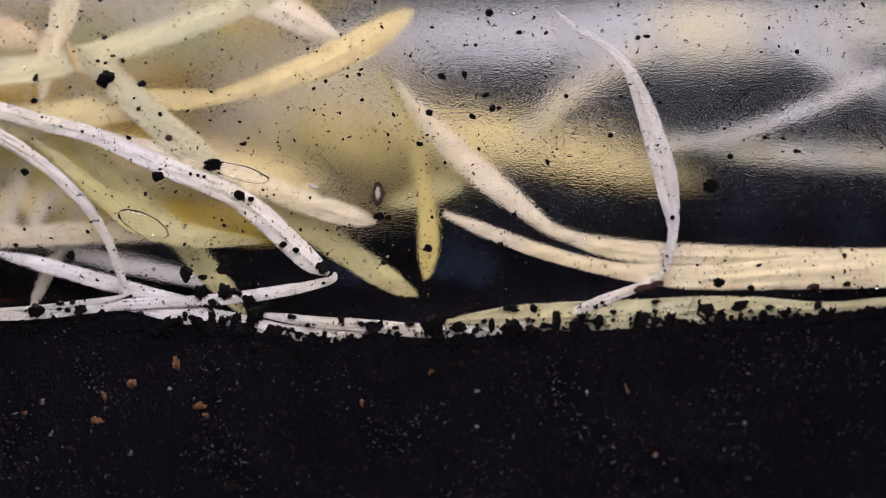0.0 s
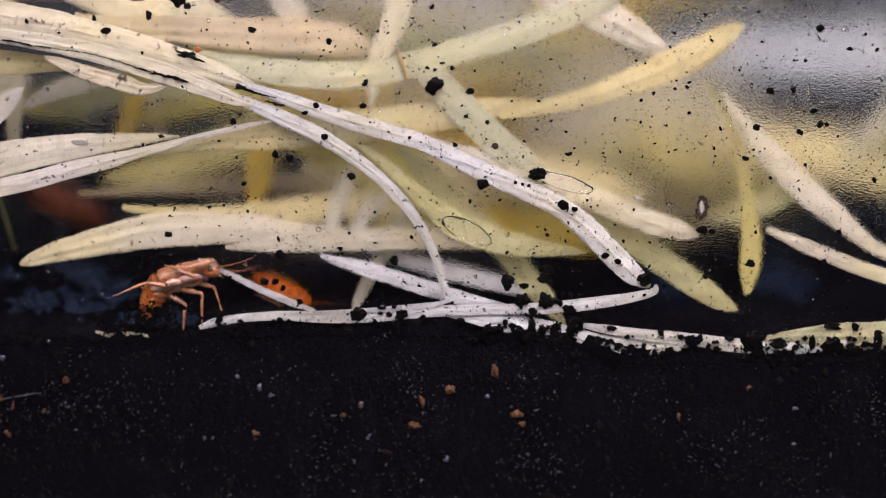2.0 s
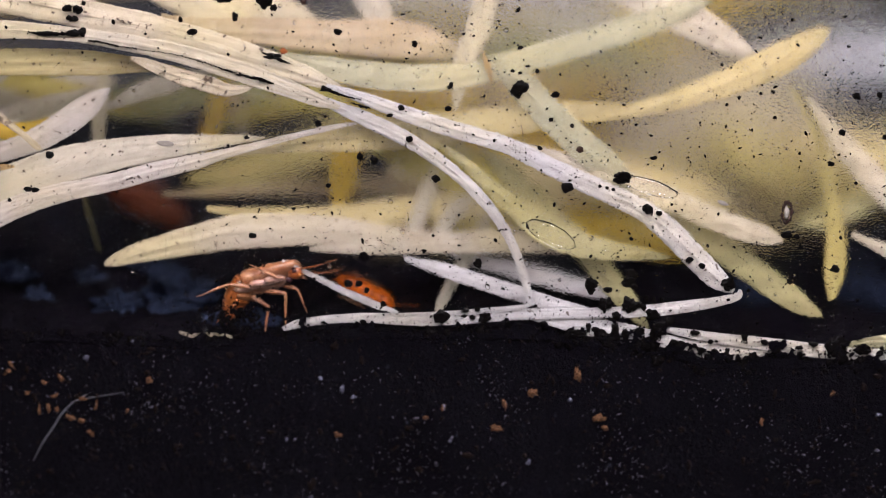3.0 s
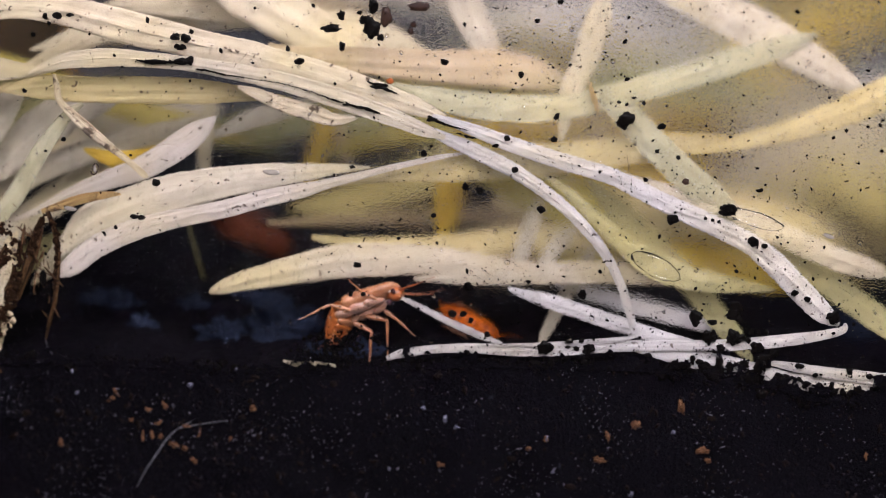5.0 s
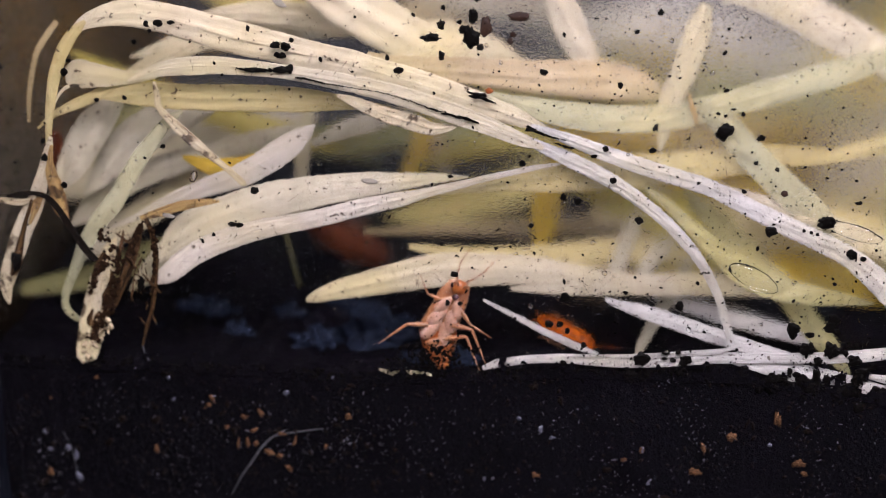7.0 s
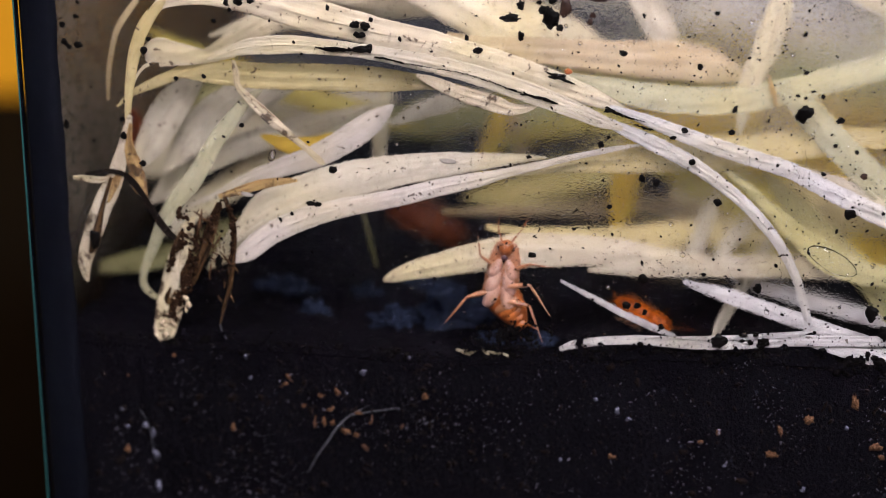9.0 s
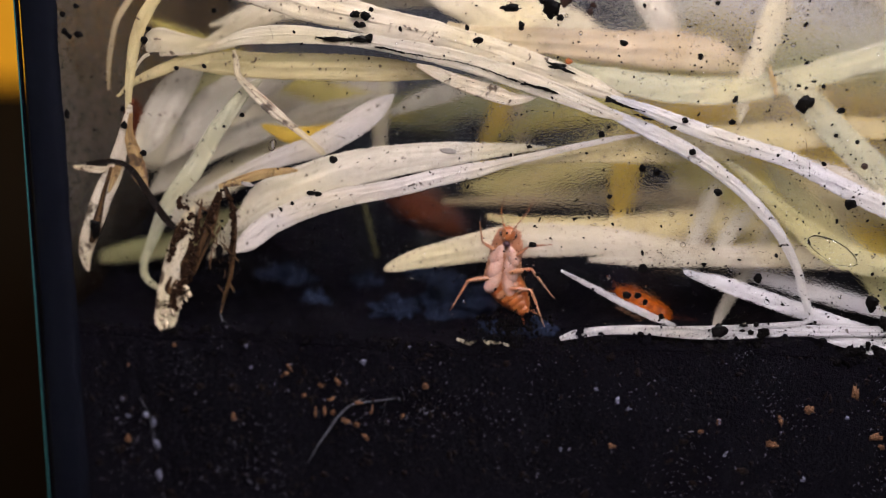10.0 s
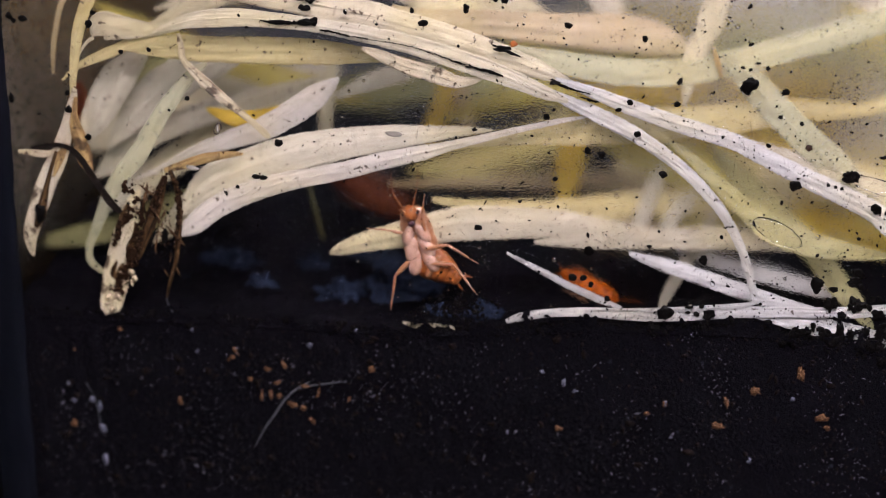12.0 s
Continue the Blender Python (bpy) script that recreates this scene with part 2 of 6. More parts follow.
def film_material(name, low, high, left_x, right_x, low_z, high_z, colour=(0.8, 0.82, 0.86), beads=0.5, blur=0.4):
    """Condensation: fine droplets that scatter light, thicker towards right_x and high_z, in drifts."""
    mat, nt, bsdf, out = nodes_of(name)
    tc = nt.nodes.new("ShaderNodeTexCoord")
    drift = noise_of(nt, tc.outputs["Object"], 42.0, 4.0, 0.6)
    mp = nt.nodes.new("ShaderNodeMapping")
    mp.inputs["Scale"].default_value = (1.0, 1.0, 1.5)
    nt.links.new(tc.outputs["Object"], mp.inputs["Vector"])
    grain = noise_of(nt, mp.outputs["Vector"], 1200.0, 3.0, 0.6)
    bead = noise_of(nt, tc.outputs["Object"], 2300.0, 1.0, 0.4)
    sep = nt.nodes.new("ShaderNodeSeparateXYZ")
    nt.links.new(tc.outputs["Object"], sep.inputs["Vector"])

    def span(sock, a, b, lo, hi):
        n = nt.nodes.new("ShaderNodeMapRange")
        n.interpolation_type = "SMOOTHSTEP"
        for key, v in (("From Min", a), ("From Max", b), ("To Min", lo), ("To Max", hi)):
            n.inputs[key].default_value = v
        nt.links.new(sock, n.inputs["Value"])
        return n.outputs["Result"]

    def maths(op, a, b):
        n = nt.nodes.new("ShaderNodeMath")
        n.operation = op
        n.use_clamp = op == "ADD"
        for i, v in enumerate((a, b)):
            if isinstance(v, float):
                n.inputs[i].default_value = v
            else:
                nt.links.new(v, n.inputs[i])
        return n.outputs[0]

    amount = maths("MULTIPLY", span(sep.outputs["X"], left_x, right_x, low, high), span(sep.outputs["Z"], low_z, high_z, 0.0, 1.0))
    amount = maths("MULTIPLY", amount, ramp(nt, drift, (0.35, GREY(0.4)), (0.65, GREY(1))))
    amount = maths("MULTIPLY", amount, ramp(nt, grain, (0.42, GREY(0.25)), (0.60, GREY(1.25))))
    dots = maths("MULTIPLY", ramp(nt, bead, (0.66, GREY(0)), (0.72, GREY(1))), maths("MULTIPLY", span(sep.outputs["X"], left_x, right_x, 0.3, 1.0), maths("MULTIPLY", span(sep.outputs["Z"], low_z, low_z + 0.008, 0.0, 1.0), float(beads))))
    amount = maths("ADD", amount, dots)
    dif = nt.nodes.new("ShaderNodeBsdfDiffuse")
    dif.inputs["Color"].default_value = (*colour, 1)
    tr = nt.nodes.new("ShaderNodeBsdfTranslucent")
    tr.inputs["Color"].default_value = (*colour, 1)
    both = nt.nodes.new("ShaderNodeMixShader")
    both.inputs["Fac"].default_value = 0.6
    nt.links.new(dif.outputs[0], both.inputs[1])
    nt.links.new(tr.outputs[0], both.inputs[2])
    # the water layer itself: rougher and more rippled where the mist is thick, so that things blur with their distance behind it
    mist = maths("MULTIPLY", span(sep.outputs["X"], left_x + 0.025, right_x + 0.04, 0.08, 1.0), span(sep.outputs["Z"], low_z - 0.008, low_z + 0.016, 0.14, 1.0))
    mist = maths("MULTIPLY", mist, ramp(nt, drift, (0.3, GREY(0.55)), (0.62, GREY(1))))
    pane = nt.nodes.new("ShaderNodeBsdfRefraction")
    pane.inputs["IOR"].default_value = 1.33
    nt.links.new(maths("MULTIPLY", mist, float(blur)), pane.inputs["Roughness"])
    two = nt.nodes.new("ShaderNodeMapping")
    two.inputs["Scale"].default_value = (1.0, 90.0, 1.5)
    nt.links.new(tc.outputs["Object"], two.inputs["Vector"])
    ripple = noise_of(nt, two.outputs["Vector"], 2100.0, 2.0, 0.6)
    bump = node(nt, "ShaderNodeBump", Distance=0.0005)
    nt.links.new(maths("MULTIPLY", mist, 0.62), bump.inputs["Strength"])
    nt.links.new(ripple, bump.inputs["Height"])
    nt.links.new(bump.outputs["Normal"], pane.inputs["Normal"])
    mx = nt.nodes.new("ShaderNodeMixShader")
    nt.links.new(amount, mx.inputs["Fac"])
    nt.links.new(pane.outputs[0], mx.inputs[1])
    nt.links.new(both.outputs[0], mx.inputs[2])
    nt.links.new(mx.outputs[0], out.inputs["Surface"])
    return mat


SOIL, CRUMB = soil_material(), crumb_material()
GLASS = glass_material("clear_glass", (0.97, 1.0, 0.985))
WATER = glass_material("water", (1, 1, 1), 1.33)
RIM = plain("green_glass_edge", (0.03, 0.12, 0.11), 0.2, 0.5, 60, 0.2)
SILICONE = plain("black_silicone", (0.0014, 0.0018, 0.0042), 0.5, 0.1, 150, 0.4, 0.0004)
FOG_FRONT = film_material("condensation_front", 0.005, 0.050, -0.125, -0.03, 0.070, 0.106, (0.60, 0.65, 0.78), 0.15, 0.18)
# side and back mist: dark colours carry the dimness of the tank's interior
FOG_SIDE = film_material("condensation_side_dim", 1.7, 1.7, -1, 1, 0.066, 0.088, (0.17, 0.145, 0.11), 0.1, 0.5)
FOG_BACK = film_material("condensation_back_dim", 1.7, 1.7, -1, 1, 0.02, 0.05, (0.13, 0.13, 0.14), 0.1, 0.5)
TABLE = plain("black_table", (0.0022, 0.002, 0.002), 0.7, 0.012, 30, 0.3)
ORANGE = plain("orange_board", (0.80, 0.36, 0.01), 0.6, 0.3, 40, 0.08)
WALL = plain("grey_room_wall", (0.35, 0.34, 0.36), 0.8, 0.2, 8, 0.1)
WET = plain("wet_black_crumb", (0.0022, 0.0016, 0.0014), 0.35, 0.10, 900, 0.6, 0.0003)
FLECK = plain("pale_mineral", (0.07, 0.07, 0.095), 0.5, 0.3, 1500, 0.9)
CHIP = plain("tan_wood_chip", (0.085, 0.040, 0.019), 0.7, 0.1, 1200, 0.7)
ROOT = plain("white_root", (0.07, 0.07, 0.078), 0.6, 0.15, 900, 0.5)
HUSK = plain("pale_husk", (0.21, 0.185, 0.155), 0.5, 0.3, 900, 0.4)
GRIT = plain("pale_grit", (0.085, 0.08, 0.10), 0.5, 0.3, 1500, 0.9)
BARK = plain("brown_bark", (0.020, 0.007, 0.003), 0.5, 0.3, 800, 0.6)
DARK_AMBER = skin_material("dark_amber_cuticle", (0.13, 0.032, 0.008), (0.05, 0.012, 0.004), 0.0, 0.12)
DEEP_RED = skin_material("deep_red_cuticle", (0.10, 0.024, 0.007), (0.05, 0.011, 0.004), 0.0, 0.05)
PEAT = plain("brown_peat_fibre", (0.006, 0.0034, 0.0027), 0.8, 0.05, 900, 0.8)
MOUTH = plain("dark_mouthparts", (0.045, 0.016, 0.02), 0.4, 0.3, 900, 0.5)
ROTTEN = plain("rotten_leaf_bits", (0.065, 0.034, 0.016), 0.8, 0.08, 700, 0.8)
CRUST = plain("brown_rot_crust", (0.016, 0.007, 0.003), 0.8, 0.05, 900, 0.8)
PITH = plain("pale_pith", (0.36, 0.28, 0.18), 0.8, 0.1, 900, 0.6)
CLOD = plain("blue_grey_clod", (0.009, 0.0125, 0.024), 0.8, 0.05, 420, 0.9, 0.0012)
SKIN = skin_material("pale_cuticle", (0.27, 0.118, 0.056), (0.17, 0.06, 0.022), 0.2, 0.6)
AMBER = skin_material("amber_cuticle", (0.27, 0.078, 0.016), (0.13, 0.03, 0.006), 0.15, 0.5)
PLATE = skin_material("milky_plate", (0.36, 0.215, 0.165), (0.22, 0.105, 0.065), 0.2, 0.6)
RUST = skin_material("rust_orange_cuticle", (0.25, 0.05, 0.002), (0.05, 0.008, 0.001), 0.0, 0.08)
EYE_DARK = plain("dark_eye", (0.03, 0.01, 0.01), 0.15, 0.6, 900, 0.2)


# ---- building blocks ----
def mesh_of(name, verts, faces, mat, parent=None, smooth=True, uvs=None):
    me = bpy.data.meshes.new(name)
    me.from_pydata([tuple(v) for v in verts], [], [tuple(f) for f in faces])
    me.materials.append(mat)
    if smooth:
        me.polygons.foreach_set("use_smooth", [True] * len(me.polygons))
    if uvs is not None:
        layer = me.uv_layers.new(name="UVMap")
        idx = np.empty(len(me.loops), dtype=int)
        me.loops.foreach_get("vertex_index", idx)
        layer.data.foreach_set("uv", np.asarray(uvs, dtype=float)[idx].ravel())
    me.update()
    ob = new(name, me)
    if parent is not None:
        ob.parent = parent
    return ob


def part(name, bm, material, parent, label="", smooth=True):
    me = bpy.data.meshes.new(name)
    bm.to_mesh(me)
    bm.free()
    me.materials.append(material)
    me.polygons.foreach_set("use_smooth", [smooth] * len(me.polygons))
    ob = new(name, me)
    ob.parent = parent
    return tagged(ob, label)


def box_bm(x0, x1, y0, y1, z0, z1, bevel=0.0):
    bm = bmesh.new()
    bmesh.ops.create_cube(bm, size=1.0)
    for v in bm.verts:
        v.co = ((x0 + x1) / 2 + v.co.x * (x1 - x0), (y0 + y1) / 2 + v.co.y * (y1 - y0), (z0 + z1) / 2 + v.co.z * (z1 - z0))
    if bevel:
        bmesh.ops.bevel(bm, geom=bm.edges[:], offset=bevel, segments=2, affect="EDGES", profile=0.6)
    return bm


def spline(points, count):
    """Smooth curve through the points (Catmull-Rom), count samples."""
    p = np.asarray(points, dtype=float)
    p = np.vstack([2 * p[0] - p[1], p, 2 * p[-1] - p[-2]])
    u = np.linspace(0, len(p) - 3 - 1e-9, count)
    i = u.astype(int)
    f = (u - i)[:, None]
    a, b, c, d = p[i], p[i + 1], p[i + 2], p[i + 3]
    return 0.5 * (2 * b + (c - a) * f + (2 * a - 5 * b + 4 * c - d) * f ** 2 + (3 * b - a - 3 * c + d) * f ** 3)


def ribbon(points, cup, thick, seed):
    """A long leaf: (x, y, z, width) in mm along its middle, cupped across, with thickness."""
    r = np.random.default_rng(seed)
    n = max(40, 12 * len(points))
    s = spline(points, n)
    c, w = s[:, :3], np.maximum(s[:, 3], 0.15)
    t = np.gradient(c, axis=0)
    t /= np.linalg.norm(t, axis=1)[:, None] + 1e-9
    face = np.array([0.0, -1.0, 0.12]) - t * (t @ np.array([0.0, -1.0, 0.12]))[:, None]
    face /= np.linalg.norm(face, axis=1)[:, None] + 1e-9
    side = np.cross(t, face)
    length = np.concatenate([[0], np.cumsum(np.linalg.norm(np.diff(c, axis=0), axis=1))])
    ph = r.uniform(0, 6.28, 6)
    rough = 1 + 0.012 * np.sin(length * 1.1 + ph[0]) + 0.012 * np.sin(length * 2.9 + ph[1])
    wave = 0.05 * np.sin(length * 0.35 + ph[2]) * np.minimum(w, 3) / 3
    us = np.array([-1, -0.84, -0.66, -0.48, -0.28, -0.08, 0.08, 0.28, 0.48, 0.66, 0.84, 1.0])
    m = len(us)
    nib = -0.05 * w * np.maximum(0, np.convolve(r.normal(0, 1, n), np.ones(3) / 3, "same") - 0.75)
    verts, uvs = [], []
    for layer, off in ((0, 0.0), (1, thick)):
        for j, u in enumerate(us):
            edge = rough if abs(u) == 1 else 1.0
            ragged = (0.010 * w * np.sin(length * 4.3 + ph[3] + 2 * u) + nib * u) * (abs(u) == 1)
            back = cup * w * (u * u) - 0.03 * w * (abs(u) < 0.1) + wave * u + 0.014 * w * np.sin(9 * u + ph[4] + 0.12 * length) + 0.03 * np.minimum(w, 4) * np.sin(length * 0.9 + 3 * u + ph[5])
            th = off * (1 - 0.6 * abs(u))
            verts.append((c + side * ((u * w / 2) * edge + ragged)[:, None] - face * (back + th)[:, None]) * MM)
            uvs.append(np.stack([np.full(n, (u + 1) / 2), length * 0.1 + seed], 1))
    verts, uvs = np.concatenate(verts), np.concatenate(uvs)
    faces = []
    for L in (0, 1):
        for j in range(m - 1):
            o = (L * m + j) * n
            for i in range(n - 1):
                q = (o + i, o + i + 1, o + n + i + 1, o + n + i)
                faces.append(q if L == 0 else q[::-1])
    for j0, flip in ((0, True), (m - 1, False)):
        for i in range(n - 1):
            a, b2 = j0 * n + i, (m + j0) * n + i
            q = (a, a + 1, b2 + 1, b2)
            faces.append(q[::-1] if flip else q)
    return verts, faces, uvs


BLADES = [0]


def grass_blade(tone, label, points):
    BLADES[0] += 1
    k = BLADES[0]
    cup = 0.02 + 0.06 * ((k * 37) % 10) / 10
    v, f, uv = ribbon(points, cup, 0.14, k)
    ob = mesh_of("grass_blade", v, f, TONES[tone], uvs=uv)
    if points[1][1] < 2.6 and max(p[3] for p in points) > 2.6:
        rib = [(x, y - 0.03 * w, z, 0.10 * w + 0.12) for x, y, z, w in points]
        v, f, uv = ribbon(rib, 0.25, 0.05, k + 200)
        mesh_of("midrib", v, f, TONES[tone], ob, uvs=uv)
    return tagged(ob, label, "grass blade", "heap of dried grass")


def tube(points, radius, sides=8, taper=None):
    """Round strand along points (mm); radius in mm, a number or one a point."""
    pts = np.asarray(points, dtype=float)
    rad = np.full(len(pts), radius) if np.isscalar(radius) else np.asarray(radius, dtype=float)
    n = max(8, 5 * len(pts))
    s = spline(np.hstack([pts, rad[:, None]]), n)
    c, r = s[:, :3], np.maximum(s[:, 3], 0.015)
    t = np.gradient(c, axis=0)
    t /= np.linalg.norm(t, axis=1)[:, None] + 1e-9
    ref = np.array([0.13, 0.31, 0.94]) if abs(t[0][2]) < 0.8 else np.array([0.95, 0.2, 0.1])
    a = np.cross(t, ref)
    a /= np.linalg.norm(a, axis=1)[:, None]
    b = np.cross(t, a)
    ang = np.linspace(0, 2 * np.pi, sides, endpoint=False)
    verts = np.concatenate([(c + (a * np.cos(q) + b * np.sin(q)) * r[:, None]) for q in ang]) * MM
    faces = []
    for j in range(sides):
        k2 = (j + 1) % sides
        for i in range(n - 1):
            faces.append((j * n + i, j * n + i + 1, k2 * n + i + 1, k2 * n + i))
    faces.append([j * n for j in range(sides)])
    faces.append([j * n + n - 1 for j in range(sides)][::-1])
    return verts, faces


def blob(r, sx, sy, sz, rough=0.3, level=1):
    """An irregular crumb about the origin: verts (mm) and faces."""
    bm = bmesh.new()
    bmesh.ops.create_icosphere(bm, subdivisions=level, radius=1.0)
    off = Vector(r.uniform(-50, 50, 3))
    vs = []
    for v in bm.verts:
        k = 1 + rough * (noise.noise(v.co * 1.3 + off) * 1.2 + noise.noise(v.co * 3.1 + off) * 0.9 + noise.noise(v.co * 6.0 + off) * (0.45 if level > 2 else 0.0))
        k = max(k, 0.3)
        vs.append((v.co.x * sx * k, v.co.y * sy * k, v.co.z * sz * k))
    fs = [[v.index for v in f.verts] for f in bm.faces]
    bm.free()
    return np.array(vs), fs


BLOBS = [blob(rng, 1, 1, 1, 0.45, 1) for _ in range(24)] + [blob(rng, 1, 1, 1, 0.6, 2) for _ in range(16)]


def scatter(name, items, mat, parent=None):
    """One mesh of many crumbs: items are (x, y, z, sx, sy, sz, turn about y, which blob), in mm."""
    V, F, base = [], [], 0
    for x, y, z, sx, sy, sz, turn, k in items:
        v, f = BLOBS[int(k) % len(BLOBS)]
        c, s = math.cos(turn), math.sin(turn)
        p = v * (sx, sy, sz)
        q = np.stack([x + p[:, 0] * c + p[:, 2] * s, y + p[:, 1], z - p[:, 0] * s + p[:, 2] * c], 1)
        V.append(q * MM)
        F.extend([[i + base for i in g] for g in f])
        base += len(v)
    return mesh_of(name, np.concatenate(V), F, mat, parent)


# ---- setting: table, orange board, room wall ----
def soil_line(x):
    """Height of the soil against the front pane, in mm."""
    return np.interp(x, (-160, -146.7, -131.7, -116.7, -97.9, -80.2, -62.6, -48.1, -35.6, -30.3, -16.8, -11.1, -7.0, 2.3, 10.0, 21.5, 31.1, 44.4, 54.2, 63.9, 73.7, 83.5, 93.3, 103.2, 109.9, 210), (65.5, 65.5, 64.4, 64.2, 63.1, 61.9, 62.6, 63.1, 62.8, 62.6, 62.0, 61.0, 60.0, 59.0, 56.5, 56.2, 56.3, 55.7, 55.7, 55.8, 55.7, 56.0, 56.3, 56.7, 57.1, 57.1))


def setting():
    bm = box_bm(-1.6, 1.6, -1.2, 1.4, -0.04, 0.0, 0.004)
    t = part("table", bm, TABLE, None, smooth=False)
    tagged(t, "black matt table top under the glass tank", "table", kind="structure")
    bm = box_bm(-2.5, 2.5, -2.5, 1.598, -0.80, -0.75)
    tagged(part("floor", bm, WALL, None, smooth=False), "plain grey room floor", "floor", kind="structure")
    bm = box_bm(-0.62, -0.215, 0.46, 0.475, 0.0, 0.42, 0.002)
    o = part("orange_board", bm, ORANGE, None, smooth=False)
    tagged(o, "plain orange board standing on the table", "board")
    bm = box_bm(-2.5, 2.5, 1.6, 1.7, -0.8, 2.0)
    tagged(part("wall_north", bm, WALL, None, smooth=False), "plain grey room wall", "wall", kind="structure")


setting()

X0, X1, DEPTH, TOP = -153.6, 200.0, 160.0, 175.0


def glass_tank():
    """Open tank of glass panes joined with black silicone; the front pane's inner face is y = 0."""
    tank = tagged(new("glass_tank"), "glass tank with black silicone seams half filled with soil", "tank")
    m = MM
    panes = [("front_pane", (X0, X1, -4, 0, 0, TOP)), ("back_pane", (X0, X1, DEPTH, DEPTH + 4, 0, TOP)),
             ("side_pane", (X0, X0 + 4, 0.6, DEPTH - 0.6, 0, TOP)), ("side_pane", (X1 - 4, X1, 0.6, DEPTH - 0.6, 0, TOP)),
             ("base_pane", (X0 + 4.5, X1 - 4.5, 0.6, DEPTH - 0.6, 0.5, 4.5))]
    for n, b in panes:
        ob = part(n, box_bm(*[c * m for c in b]), GLASS, tank, smooth=False)
        ob.visible_shadow = False
    part("glass_edge", box_bm((X0 - 0.25) * m, (X0 - 0.02) * m, -4 * m, -0.1 * m, 0, TOP * m), RIM, tank, "green cut edge of the front pane", False)
    for z0 in (0,):
        # silicone bead in each front corner, with an uneven inner edge
        for sx, x in ((1, X0 + 0.35), (-1, X1 - 0.35)):
            zs = np.linspace(0.5, TOP - 1, 70)
            prof = [(0.0, 0.06), (4.0, 0.06), (6.1, 0.08), (5.6, 1.2), (4.6, 2.6), (4.1, 4.0), (0.0, 4.0)]
            V, F = [], []
            for i, z in enumerate(zs):
                wob = 0.12 * math.sin(z * 0.21) + 0.08 * math.sin(z * 0.63 + 1)
                for px_, py_ in prof:
                    V.append(((x + sx * (px_ + (wob if px_ > 4.5 else 0))) * m, py_ * m, z * m))
            k = len(prof)
            for i in range(len(zs) - 1):
                for j in range(k):
                    q = (i * k + j, i * k + (j + 1) % k, (i + 1) * k + (j + 1) % k, (i + 1) * k + j)
                    F.append(q if sx > 0 else q[::-1])
            mesh_of("silicone_seam", V, F, SILICONE, tank)
    return tank


tank = glass_tank()


def film(name, x0, x1, y0, y1, z0, z1, mat, label):
    """A thin layer of condensation on the inside of a pane."""
    ob = part(name, box_bm(x0 * MM, x1 * MM, y0 * MM, y1 * MM, z0 * MM, z1 * MM), mat, None, smooth=False)
    ob.visible_shadow = False
    return tagged(ob, label, "condensation", kind="stuff")


film("condensation", -147.2, X1 - 6.5, 0.36, 0.38, 57, TOP, FOG_FRONT, "thin mist of condensation on the front pane")
film("condensation", X0 + 4.05, X0 + 4.07, 4, DEPTH - 1, 60, TOP, FOG_SIDE, "thick mist of condensation on the side pane, coloured dark for dim light")
film("condensation", X0 + 5, X1 - 5, DEPTH - 0.07, DEPTH - 0.05, 56, TOP, FOG_BACK, "thick mist of condensation on the back pane, coloured dark for dim light")


def soil_bed():
    """The soil: a rough front against the glass and a lumpy top that runs back."""
    xs = np.arange(X0 + 4.3, X1 - 4.3, 0.8)
    nz, ny = 40, 110
    ys = 0.4 + (np.linspace(0, 1, ny) ** 1.6) * (DEPTH - 1.0)
    V, F = [], []
    for x in xs:
        h = float(soil_line(x))
        for k in range(nz):
            z = 5 + (h - 5) * k / nz
            d = 0.35 + 0.35 * noise.noise(Vector((x * 0.5, z * 0.5, 0))) + 0.25 * noise.noise(Vector((x * 1.7, z * 1.7, 5)))
            V.append((x, max(0.12, d), z))
        for y in ys:
            b = 1.5 * noise.noise(Vector((x * 0.07, y * 0.07, 3))) + 0.9 * noise.noise(Vector((x * 0.28, y * 0.28, 9))) + 0.5 * noise.noise(Vector((x * 0.9, y * 0.9, 1)))
            V.append((x, y, h + b * min(1.0, 0.35 + y / 12)))
    n = nz + ny
    for i in range(len(xs) - 1):
        for k in range(n - 1):
            F.append((i * n + k, (i + 1) * n + k, (i + 1) * n + k + 1, i * n + k + 1))
    ob = mesh_of("soil", np.array(V) * MM, F, SOIL)
    return tagged(ob, "black crumbly soil filling the tank", "soil", kind="structure")


soil_bed()

# ---- dried grass, from the glass inwards ----
grass_blade("cream", "long pale cream grass blade arching over the heap", [(-131.7, 1.5, 122.3, 0.58), (-127.5, 1.5, 124.8, 2.88), (-121.6, 1.5, 125.9, 4.6), (-114.9, 1.5, 124.9, 5.16), (-109.2, 1.5, 123.3, 5.54), (-103.4, 1.5, 121.6, 5.72), (-97.7, 1.5, 120.2, 5.33), (-90.1, 1.5, 118.2, 4.94), (-84.4, 1.5, 117, 4.75), (-78.7, 1.5, 115.2, 4.74), (-73.1, 1.5, 113.5, 4.74), (-67.4, 1.5, 111.5, 4.55), (-61.8, 1.5, 109.6, 3.98), (-56.1, 1.5, 107.4, 3.03), (-51.4, 1.5, 105.5, 1.14)])
grass_blade("tan", "thin curled straw strand hanging from an arched blade", [(-135.4, 10, 122.9, 0.98), (-137.3, 10, 120.5, 1.18), (-139.3, 10, 117.4, 1.08), (-140.4, 10, 113.6, 0.99), (-141.2, 10, 109.6, 0.89), (-141.5, 10, 105.1, 0.49)])
